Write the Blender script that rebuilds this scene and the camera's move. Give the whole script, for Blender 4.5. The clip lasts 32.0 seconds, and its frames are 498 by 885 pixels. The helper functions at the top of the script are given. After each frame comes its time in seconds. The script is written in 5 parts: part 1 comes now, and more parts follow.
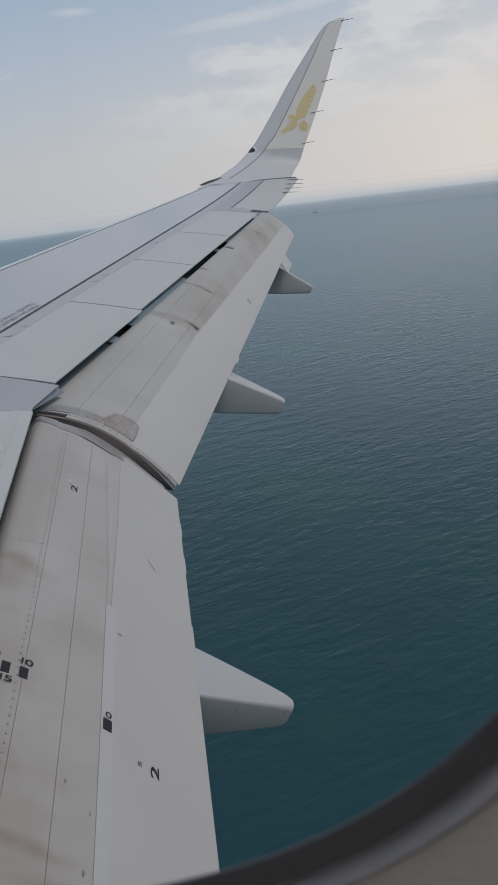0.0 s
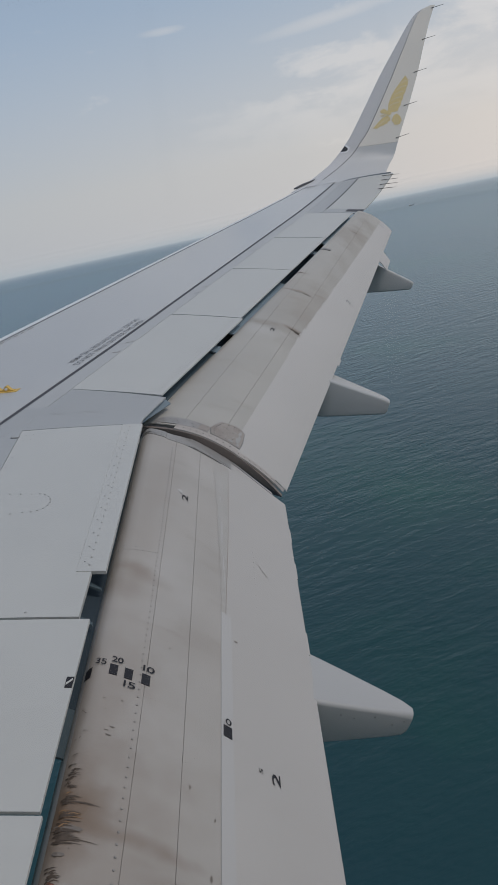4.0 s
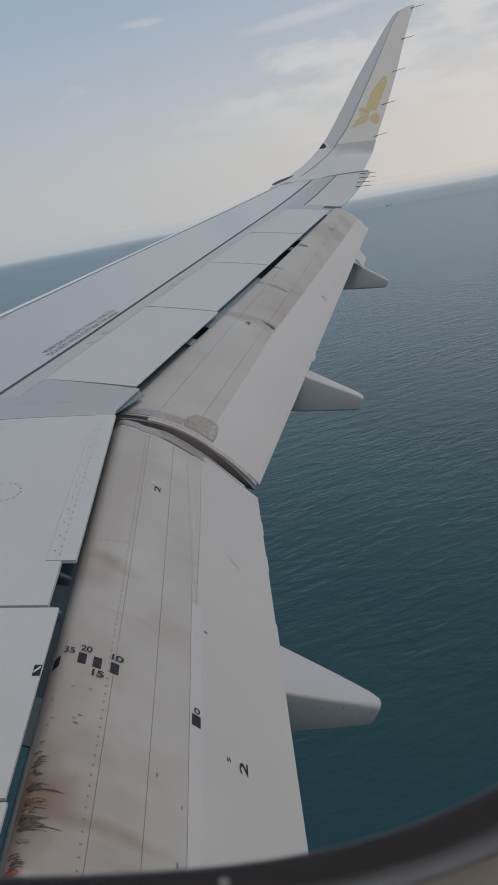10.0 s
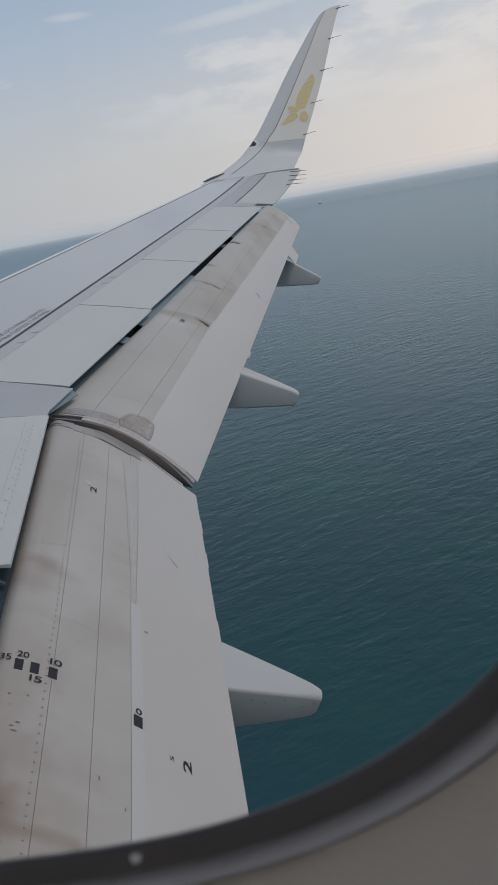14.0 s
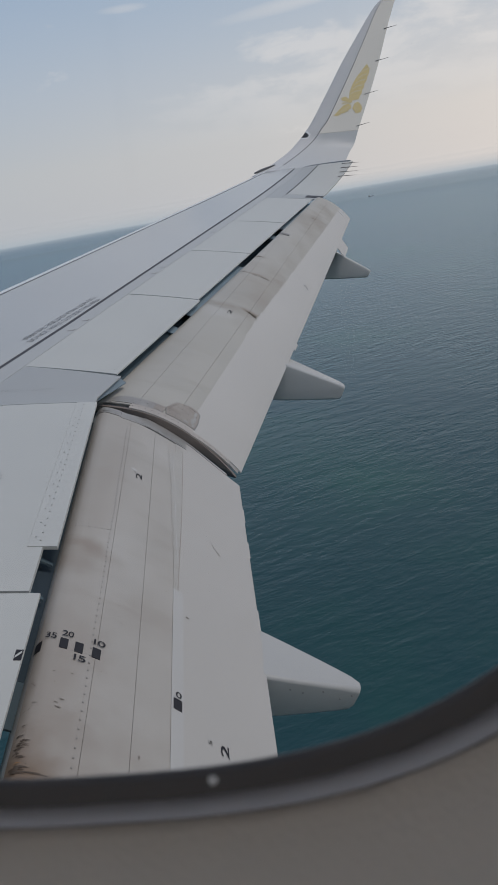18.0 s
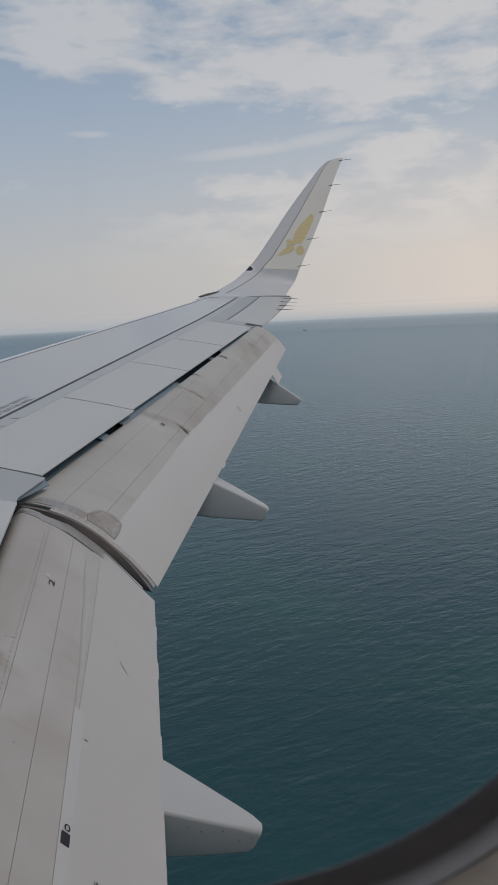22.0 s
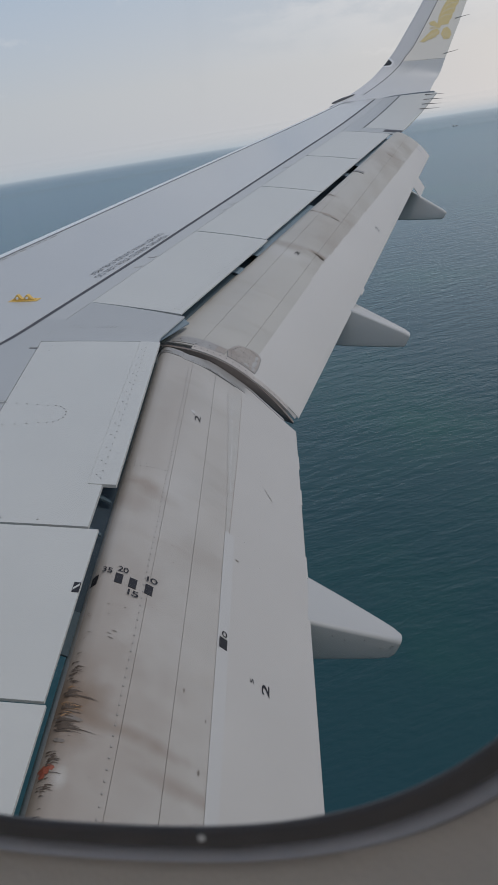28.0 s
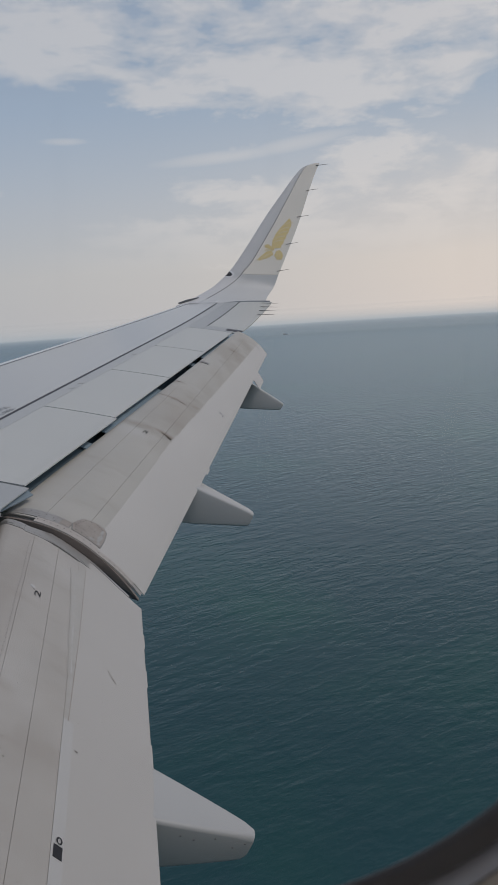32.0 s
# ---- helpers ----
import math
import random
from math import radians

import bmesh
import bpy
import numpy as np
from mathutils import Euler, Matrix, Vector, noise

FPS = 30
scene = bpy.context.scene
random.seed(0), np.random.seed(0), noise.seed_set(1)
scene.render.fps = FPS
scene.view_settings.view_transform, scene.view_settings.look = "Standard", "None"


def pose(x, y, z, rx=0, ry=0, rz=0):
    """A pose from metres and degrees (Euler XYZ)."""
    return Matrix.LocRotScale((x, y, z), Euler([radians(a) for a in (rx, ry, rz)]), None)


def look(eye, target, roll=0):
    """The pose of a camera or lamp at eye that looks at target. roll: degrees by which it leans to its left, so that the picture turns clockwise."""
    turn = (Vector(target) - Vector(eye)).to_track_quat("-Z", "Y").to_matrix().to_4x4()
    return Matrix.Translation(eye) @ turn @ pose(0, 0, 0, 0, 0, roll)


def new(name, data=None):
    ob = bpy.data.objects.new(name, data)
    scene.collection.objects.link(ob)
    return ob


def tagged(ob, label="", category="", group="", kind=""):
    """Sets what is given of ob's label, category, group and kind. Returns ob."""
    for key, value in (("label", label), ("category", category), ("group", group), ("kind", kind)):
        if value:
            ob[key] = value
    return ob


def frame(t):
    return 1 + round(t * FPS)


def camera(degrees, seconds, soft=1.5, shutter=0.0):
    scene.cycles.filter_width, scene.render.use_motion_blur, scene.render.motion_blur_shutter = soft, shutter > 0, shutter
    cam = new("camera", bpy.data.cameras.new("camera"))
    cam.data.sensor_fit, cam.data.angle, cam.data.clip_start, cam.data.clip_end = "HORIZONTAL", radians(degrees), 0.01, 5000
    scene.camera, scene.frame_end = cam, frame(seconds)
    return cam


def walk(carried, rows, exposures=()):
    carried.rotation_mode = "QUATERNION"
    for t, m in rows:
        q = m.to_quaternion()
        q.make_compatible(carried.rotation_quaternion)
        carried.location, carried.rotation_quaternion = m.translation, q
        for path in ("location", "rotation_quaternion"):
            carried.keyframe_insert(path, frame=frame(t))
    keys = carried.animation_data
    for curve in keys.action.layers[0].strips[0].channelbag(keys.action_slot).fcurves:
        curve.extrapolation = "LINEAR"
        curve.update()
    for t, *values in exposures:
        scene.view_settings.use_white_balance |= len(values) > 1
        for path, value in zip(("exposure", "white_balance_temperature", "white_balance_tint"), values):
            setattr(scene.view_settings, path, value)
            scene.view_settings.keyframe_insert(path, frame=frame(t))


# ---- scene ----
# Aircraft axes: x aft, y outboard, z up. LEVEL lays them into the world, nose a little up, over a level sea.
UP = Vector((-0.086, 0.026, 0.996)).normalized()
LEVEL = UP.rotation_difference(Vector((0, 0, 1))).to_matrix().to_4x4()

cam = camera(37.9, 32.0, soft=1.0)
cam.data.dof.use_dof, cam.data.dof.focus_distance, cam.data.dof.aperture_fstop = True, 8.0, 25.0     # the near window rim lies out of focus
PATH = [
    (0, (0.930, 1.527, 1.839), (1.0506, 3.4003, 1.1496), -1.64),
    (0.5, (0.938, 1.523, 1.842), (0.9558, 3.3925, 1.1328), -2.26),
    (1, (0.938, 1.516, 1.843), (0.8954, 3.3844, 1.1318), -2.34),
    (1.5, (0.943, 1.507, 1.841), (0.8815, 3.3782, 1.1390), -2.56),
    (2, (0.936, 1.511, 1.851), (0.8297, 3.3864, 1.1654), -3.72),
    (2.5, (0.928, 1.522, 1.869), (0.7779, 3.3981, 1.1932), -5.91),
    (4.5, (0.908, 1.536, 1.855), (0.7462, 3.4157, 1.1926), -6.88),
    (5, (0.899, 1.524, 1.852), (0.7657, 3.3998, 1.1723), -5.70),
    (5.5, (0.885, 1.522, 1.853), (0.7566, 3.3974, 1.1704), -4.76),
    (6, (0.889, 1.519, 1.859), (0.7556, 3.4017, 1.1978), -4.58),
    (6.5, (0.896, 1.519, 1.860), (0.7572, 3.4076, 1.2154), -4.52),
    (7, (0.894, 1.519, 1.861), (0.7519, 3.4098, 1.2252), -4.38),
    (7.5, (0.894, 1.512, 1.851), (0.7557, 3.4006, 1.2072), -4.13),
    (8, (0.886, 1.510, 1.848), (0.7553, 3.3967, 1.1983), -3.54),
    (8.5, (0.888, 1.506, 1.855), (0.7619, 3.3970, 1.2162), -3.05),
    (9, (0.898, 1.514, 1.848), (0.7761, 3.4041, 1.2050), -2.99),
    (9.5, (0.903, 1.515, 1.841), (0.7872, 3.3974, 1.1747), -3.20),
    (10, (0.921, 1.521, 1.838), (0.8275, 3.3994, 1.1581), -5.33),
    (10.5, (0.930, 1.525, 1.835), (0.9379, 3.4025, 1.1455), -6.52),
    (11, (0.936, 1.532, 1.839), (1.0051, 3.4073, 1.1487), -6.20),
    (11.5, (0.930, 1.529, 1.837), (1.0106, 3.4037, 1.1446), -6.21),
    (12, (0.932, 1.520, 1.832), (1.0066, 3.3955, 1.1410), -6.25),
    (12.5, (0.920, 1.525, 1.824), (0.9989, 3.3990, 1.1300), -5.78),
    (13, (0.919, 1.522, 1.828), (0.9961, 3.3953, 1.1309), -5.17),
    (13.5, (0.930, 1.521, 1.828), (1.0046, 3.3914, 1.1244), -5.03),
    (15.5, (0.922, 1.509, 1.832), (0.9986, 3.3907, 1.1578), -4.64),
    (16, (0.913, 1.505, 1.832), (0.9590, 3.3867, 1.1565), -4.33),
    (16.5, (0.907, 1.504, 1.834), (0.9029, 3.3821, 1.1460), -4.60),
    (17, (0.911, 1.500, 1.823), (0.8833, 3.3744, 1.1273), -4.76),
    (17.5, (0.911, 1.499, 1.825), (0.8717, 3.3704, 1.1213), -4.67),
    (18, (0.918, 1.505, 1.823), (0.8737, 3.3749, 1.1148), -4.69),
    (18.5, (0.927, 1.508, 1.840), (0.8786, 3.3727, 1.1195), -4.81),
    (19, (0.912, 1.495, 1.859), (0.8633, 3.3699, 1.1649), -4.75),
    (19.5, (0.886, 1.499, 1.853), (0.8473, 3.4001, 1.2313), -3.67),
    (20, (0.898, 1.497, 1.852), (0.8780, 3.4123, 1.2756), -1.86),
    (20.5, (0.904, 1.495, 1.849), (0.9143, 3.4156, 1.2895), -0.51),
    (21, (0.905, 1.499, 1.843), (0.9235, 3.4241, 1.3023), 0.77),
    (21.5, (0.910, 1.493, 1.836), (1.0256, 3.4348, 1.3708), 1.78),
    (22, (0.897, 1.491, 1.833), (1.0721, 3.4417, 1.4280), 2.44),
    (22.5, (0.890, 1.487, 1.834), (1.1152, 3.4406, 1.4716), 2.67),
    (23, (0.893, 1.499, 1.826), (1.1729, 3.4490, 1.4800), 2.87),
    (23.5, (0.888, 1.490, 1.833), (1.1907, 3.4343, 1.4734), 2.88),
    (24, (0.883, 1.490, 1.838), (1.1547, 3.4261, 1.4166), 2.69),
    (24.5, (0.886, 1.473, 1.852), (1.0880, 3.4042, 1.3729), 2.44),
    (25, (0.889, 1.473, 1.853), (1.0261, 3.4033, 1.3477), 2.07),
    (25.5, (0.890, 1.471, 1.856), (0.9704, 3.3984, 1.3295), 2.07),
    (26, (0.902, 1.468, 1.858), (0.9254, 3.3919, 1.3111), 1.68),
    (26.5, (0.922, 1.466, 1.865), (0.8554, 3.3810, 1.2914), 0.57),
    (28.5, (0.944, 1.496, 1.908), (0.7011, 3.2656, 1.0083), -4.41),
    (29, (0.937, 1.491, 1.900), (0.6797, 3.2600, 1.0039), -4.44),
    (29.5, (0.929, 1.481, 1.891), (0.7071, 3.3122, 1.1178), -3.94),
    (30, (0.920, 1.476, 1.878), (0.8074, 3.3541, 1.2001), -2.70),
    (30.5, (0.908, 1.476, 1.865), (0.9938, 3.4134, 1.3779), -1.14),
    (31, (0.893, 1.487, 1.854), (1.0849, 3.4280, 1.4100), 0.40),
    (31.5, (0.887, 1.486, 1.846), (1.0987, 3.4330, 1.4413), 1.18),
    (32, (0.884, 1.487, 1.840), (1.1078, 3.4354, 1.4497), 1.56),
]
# seconds, stops, kelvin, tint: the clip's camera drifts a little warmer and cooler
EXPOSURES = [(0, 0.10, 6580, 10.5), (2.5, 0.10, 6610, 10.5), (6, 0.06, 6760, 10.5), (9.5, 0.06, 6760, 10.5), (11, 0.10, 6660, 10.5), (13.5, 0.13, 6610, 10.5), (17, 0.12, 6570, 10.5), (20, 0.09, 6800, 11), (21, 0.08, 6830, 11.5),
             (22, -0.01, 6820, 11.5), (23, -0.04, 6800, 12), (24.5, -0.03, 6730, 12), (26, 0.06, 6650, 11.5), (28.5, 0.18, 6530, 10.5), (29.5, 0.18, 6550, 10.5), (30.5, 0.08, 6720, 11), (32, -0.02, 6790, 12)]
walk(cam, [(t, LEVEL @ look(eye, target, roll)) for t, eye, target, roll in PATH], EXPOSURES)

# ---- world and light ----
SUN_AZ, SUN_EL = radians(-18), radians(56)     # azimuth from +x towards +y
sun_dir = Vector((math.cos(SUN_AZ) * math.cos(SUN_EL), math.sin(SUN_AZ) * math.cos(SUN_EL), math.sin(SUN_EL)))


def tree(owner):
    owner.use_nodes = True
    owner.node_tree.nodes.clear()
    nodes, links = owner.node_tree.nodes, owner.node_tree.links

    def n(kind, **kw):
        node = nodes.new(kind)
        for key, value in kw.items():
            if key == "ins":
                for slot, v in value.items():
                    if isinstance(v, bpy.types.NodeSocket):
                        links.new(v, node.inputs[slot])
                    else:
                        node.inputs[slot].default_value = v
            else:
                setattr(node, key, value)
        return node
    return n, links


def ramp(n, fac, stops):
    r = n("ShaderNodeValToRGB", ins={0: fac})
    els = r.color_ramp.elements
    while len(els) < len(stops):
        els.new(0.5)
    for e, (p, c) in zip(els, stops):
        e.position = p
        e.color = (*c, 1) if isinstance(c, tuple) else (c, c, c, 1)
    return r.outputs[0]


def math_node(n, op, a, b=0.0, c=0.0, clamp=False):
    return n("ShaderNodeMath", operation=op, use_clamp=clamp, ins={0: a, 1: b, 2: c}).outputs[0]


def mixed(n, fac, a, b, blend="MIX"):
    m = n("ShaderNodeMix", data_type="RGBA", blend_type=blend)
    for slot, v in ((0, fac), (6, a), (7, b)):
        if isinstance(v, bpy.types.NodeSocket):
            m.id_data.links.new(v, m.inputs[slot])
        elif isinstance(v, tuple):
            m.inputs[slot].default_value = (*v, 1)
        else:
            m.inputs[slot].default_value = v
    return m.outputs[2]


world = bpy.data.worlds.new("sky")
scene.world = world
n, links = tree(world)
sky = n("ShaderNodeTexSky", sky_type="NISHITA", sun_disc=False, sun_elevation=SUN_EL,
        sun_rotation=math.pi / 2 - SUN_AZ, altitude=300, air_density=1.3, dust_density=0.6, ozone_density=1.5)
co = n("ShaderNodeTexCoord").outputs["Generated"]
sep = n("ShaderNodeSeparateXYZ", ins={0: co})
lifted = n("ShaderNodeMapping", ins={"Vector": co, "Scale": (1.0, 1.0, 2.9)}).outputs[0]
puff = n("ShaderNodeTexNoise", ins={"Vector": lifted, "Scale": 9.0, "Detail": 11.0, "Roughness": 0.60, "Distortion": 0.20}).outputs[0]
high = sep.outputs[2]


def fitted(x, a, b, c, d):
    return n("ShaderNodeMapRange", ins={0: x, 1: a, 2: b, 3: c, 4: d}).outputs[0]


# the haze is warmer towards the sun and bluer higher up
along = n("ShaderNodeVectorMath", operation="DOT_PRODUCT", ins={0: co, 1: (math.cos(SUN_AZ), math.sin(SUN_AZ), 0.0)}).outputs["Value"]
toward = fitted(along, -0.64, 0.06, 0.0, 1.0)
# a low bank of puffs that climbs towards the sun
rise = math_node(n, "SUBTRACT", fitted(along, -0.45, -0.04, 0.105, 0.195), high)
low = ramp(n, math_node(n, "MULTIPLY_ADD", fitted(rise, -0.03, 0.03, -1.0, 1.0), 0.13, puff), [(0.49, 0.0), (0.63, 1.0)])
low = math_node(n, "MULTIPLY", math_node(n, "MULTIPLY", low, fitted(along, -0.47, -0.26, 0.0, 0.50)), fitted(high, 0.05, 0.12, 0.0, 1.0))
# a higher broken bank with a curved lower edge
bend = math_node(n, "ADD", along, 0.09)
edge = math_node(n, "MULTIPLY_ADD", math_node(n, "MULTIPLY", bend, bend), 0.45, 0.226)
over = fitted(math_node(n, "SUBTRACT", high, edge), -0.022, 0.022, -1.0, 1.0)
bank = math_node(n, "SUBTRACT", math_node(n, "MULTIPLY_ADD", over, 0.145, puff), fitted(high, 0.30, 0.60, 0.0, 0.15))
fleck = n("ShaderNodeTexNoise", ins={"Vector": lifted, "Scale": 24.0, "Detail": 7.0, "Roughness": 0.6}).outputs[0]
bank = math_node(n, "MULTIPLY_ADD", math_node(n, "SUBTRACT", fleck, 0.5), 0.30, bank)
bank = math_node(n, "MULTIPLY", ramp(n, bank, [(0.50, 0.0), (0.57, 0.50), (0.70, 1.0)]), 0.57)


def wisp(at, level, length, depth, tilt, amount):
    """One thin streak of cloud."""
    u = math_node(n, "DIVIDE", math_node(n, "SUBTRACT", along, at), length)
    w = math_node(n, "MULTIPLY_ADD", math_node(n, "SUBTRACT", along, at), -tilt, math_node(n, "SUBTRACT", high, level))
    w = math_node(n, "DIVIDE", w, depth)
    r = math_node(n, "ADD", math_node(n, "MULTIPLY", u, u), math_node(n, "MULTIPLY", w, w))
    r = math_node(n, "MULTIPLY_ADD", math_node(n, "SUBTRACT", puff, 0.5), 1.8, r)
    return ramp(n, r, [(0.0, amount), (1.0, 0.0)])


cloud_fac = math_node(n, "MAXIMUM", low, bank)
for row in ((-0.215, 0.196, 0.10, 0.009, 0.07, 0.40), (-0.405, 0.2195, 0.028, 0.005, 0.0, 0.36), (-0.13, 0.205, 0.09, 0.010, 0.12, 0.35)):
    cloud_fac = math_node(n, "MAXIMUM", cloud_fac, wisp(*row))
haze = ramp(n, sep.outputs[2], [(0.0, 0.97), (0.14, 0.88), (0.30, 0.62), (0.7, 0.40)])
low_haze = ramp(n, toward, [(0.0, (5.2, 5.45, 5.95)), (0.5, (6.3, 6.25, 6.45)), (1.0, (8.3, 7.6, 7.25))])
up_haze = ramp(n, toward, [(0.0, (4.15, 5.15, 6.75)), (1.0, (5.1, 5.85, 7.0))])
veil = mixed(n, ramp(n, sep.outputs[2], [(0.06, 0.0), (0.25, 1.0)]), low_haze, up_haze)
c1 = mixed(n, haze, sky.outputs[0], veil)
lit = ramp(n, toward, [(0.0, (7.2, 7.2, 7.4)), (1.0, (8.9, 8.45, 8.25))])
under = ramp(n, toward, [(0.0, (6.15, 6.4, 6.9)), (1.0, (7.3, 7.2, 7.3))])
cloud = mixed(n, ramp(n, puff, [(0.40, 0.0), (0.58, 1.0)]), under, lit)
c2 = mixed(n, cloud_fac, c1, cloud)
bg = n("ShaderNodeBackground", ins={0: c2, 1: 0.085})
n("ShaderNodeOutputWorld", ins={0: bg.outputs[0]})

sun = new("sun", bpy.data.lights.new("sun", "SUN"))
sun.data.energy, sun.data.angle, sun.data.color = 0.80, radians(12), (1.0, 0.895, 0.80)
sun.matrix_world = look((0, 0, 60), tuple(Vector((0, 0, 60)) - sun_dir))


# ---- materials ----
def surface(name, base, rough=0.45, metal=0.0, var=0.06, scale=1.6, grime=0.0, grime_col=(0.20, 0.15, 0.11), bump=0.0,
            streak=(1.5, 9.0, 3.0), fine=70.0, spec=0.5, extra=None):
    m = bpy.data.materials.new(name)
    n, links = tree(m)
    pos = n("ShaderNodeTexCoord").outputs["Object"]
    soft = n("ShaderNodeTexNoise", ins={"Vector": pos, "Scale": scale, "Detail": 4.0}).outputs[0]
    grain = n("ShaderNodeTexNoise", ins={"Vector": pos, "Scale": fine, "Detail": 3.0}).outputs[0]
    v = math_node(n, "ADD", math_node(n, "MULTIPLY", soft, 0.7), math_node(n, "MULTIPLY", grain, 0.3))
    v = math_node(n, "MULTIPLY_ADD", v, 2 * var, 1 - var)
    tone = n("ShaderNodeCombineXYZ", ins={0: v, 1: v, 2: v}).outputs[0]
    col = mixed(n, 1.0, base, tone, "MULTIPLY")
    if grime:
        st = n("ShaderNodeMapping", ins={"Vector": pos, "Scale": streak}).outputs[0]
        dirt = n("ShaderNodeTexNoise", ins={"Vector": st, "Scale": 1.0, "Detail": 6.0, "Roughness": 0.65}).outputs[0]
        mask = ramp(n, dirt, [(0.50, 0.0), (0.78, grime)])
        col = mixed(n, mask, col, grime_col)
    if extra:
        col = extra(n, pos, col)
    r = math_node(n, "MULTIPLY_ADD", soft, 0.16, rough - 0.08)
    sh = n("ShaderNodeBsdfPrincipled", ins={"Base Color": col, "Roughness": r, "Metallic": metal, "Specular IOR Level": spec})
    if bump:
        b = n("ShaderNodeBump", ins={"Strength": bump, "Distance": 0.01, "Height": grain})
        links.new(b.outputs[0], sh.inputs["Normal"])
    n("ShaderNodeOutputMaterial", ins={0: sh.outputs[0]})
    return m


def spot(n, pos, centre, radii, inner=0.2, wobble=0.5, scale=9.0):
    """A blot with a ragged edge: 1 in its middle, 0 outside."""
    w = n("ShaderNodeTexNoise", ins={"Vector": pos, "Scale": scale, "Detail": 4.0}).outputs["Color"]
    off = n("ShaderNodeVectorMath", operation="SUBTRACT", ins={0: w, 1: (0.5, 0.5, 0.5)}).outputs[0]
    d = n("ShaderNodeVectorMath", operation="SUBTRACT", ins={0: pos, 1: centre}).outputs[0]
    d = n("ShaderNodeVectorMath", operation="DIVIDE", ins={0: d, 1: radii}).outputs[0]
    d = n("ShaderNodeVectorMath", operation="ADD", ins={0: d, 1: n("ShaderNodeVectorMath", operation="SCALE", ins={0: off, "Scale": wobble * 2}).outputs[0]}).outputs[0]
    length = n("ShaderNodeVectorMath", operation="LENGTH", ins={0: d}).outputs["Value"]
    return ramp(n, length, [(inner, 1.0), (1.0, 0.0)])


def flap_stains_dimming(n, pos, col):
    brown = (0.19, 0.125, 0.08)
    for centre, radii, amount in (((0.0, 4.66, 0.17), (0.13, 0.075, 0.4), 0.40), ((0.10, 4.61, 0.12), (0.14, 0.065, 0.4), 0.38), ((0.03, 4.50, 0.15), (0.24, 0.16, 0.5), 0.20), ((0.25, 3.21, 0.03), (0.33, 0.04, 0.5), 0.42), ((-0.02, 5.3, 0.2), (0.14, 1.3, 0.6), 0.16), ((0.05, 3.9, 0.1), (0.22, 0.6, 0.6), 0.15),
                                  ((0.05, 3.24, 0.1), (0.16, 0.24, 0.5), 0.85), ((0.47, 3.10, -0.12), (0.22, 0.045, 0.5), 0.4),
                                  # the last, broad spot puts the near flap's dimmer light into its colour
                                  ((0.02, 2.85, 0.1), (0.2, 0.3, 0.5), 0.35), ((0.3, 4.3, 0.0), (0.3, 0.22, 0.6), 0.12), ((0.12, 3.2, 0.05), (0.42, 1.0, 0.7), 0.32)):
        mask = math_node(n, "MULTIPLY", spot(n, pos, centre, radii), amount)
        col = mixed(n, mask, col, brown)
    for centre, radii, amount in (((0.17, 4.62, 0.08), (0.16, 0.5, 0.4), 0.26), ((0.42, 5.5, -0.05), (0.12, 0.5, 0.4), 0.25), ((0.3, 3.7, 0.0), (0.2, 0.25, 0.5), 0.25),
                                  ((0.12, 2.97, 0.05), (0.03, 0.05, 0.2), 0.6), ((0.30, 6.1, 0.1), (0.3, 0.25, 0.5), 0.25)):
        mask = math_node(n, "MULTIPLY", spot(n, pos, centre, radii), amount)
        col = mixed(n, mask, col, (0.58, 0.57, 0.55))
    mask = math_node(n, "MULTIPLY", spot(n, pos, (0.46, 4.68, -0.17), (0.04, 0.16, 0.2)), 0.6)
    return mixed(n, mask, col, brown)


def outer_flap_stains(n, pos, col):
    brown = (0.20, 0.145, 0.10)
    for k, amount in enumerate((0.10, 0.22, 0.30, 0.24, 0.32, 0.36, 0.42, 0.5)):
        w = (8.4 + 0.6 * k - 6.66) / 6.48
        centre = (-0.25 + 2.05 * w + (0.973 - 0.303 * w) * 0.62, 8.4 + 0.6 * k, 0.5)
        col = mixed(n, math_node(n, "MULTIPLY", spot(n, pos, centre, (0.16, 0.42, 2.0), 0.1, 0.6, 7.0), amount), col, (0.27, 0.22, 0.175))
    pale = math_node(n, "MULTIPLY", spot(n, pos, (0.55, 8.45, 0.5), (0.30, 0.16, 2.0), 0.1, 0.5, 8.0), 0.4)
    col = mixed(n, pale, col, (0.58, 0.57, 0.55))
    for centre, radii, amount in (((0.88, 8.66, 0.46), (0.14, 0.05, 0.5), 0.6), ((0.60, 8.62, 0.54), (0.3, 0.10, 0.5), 0.35),
                                  ((0.93, 9.56, 0.70), (0.2, 0.035, 0.5), 0.5), ((1.02, 10.1, 0.85), (0.1, 0.04, 0.4), 0.4),
                                  ((1.7, 11.9, 1.0), (0.5, 0.5, 0.6), 0.25), ((1.0, 9.2, 0.6), (0.5, 1.2, 0.8), 0.2)):
        mask = math_node(n, "MULTIPLY", spot(n, pos, centre, radii), amount)
        col = mixed(n, mask, col, brown)
    return col


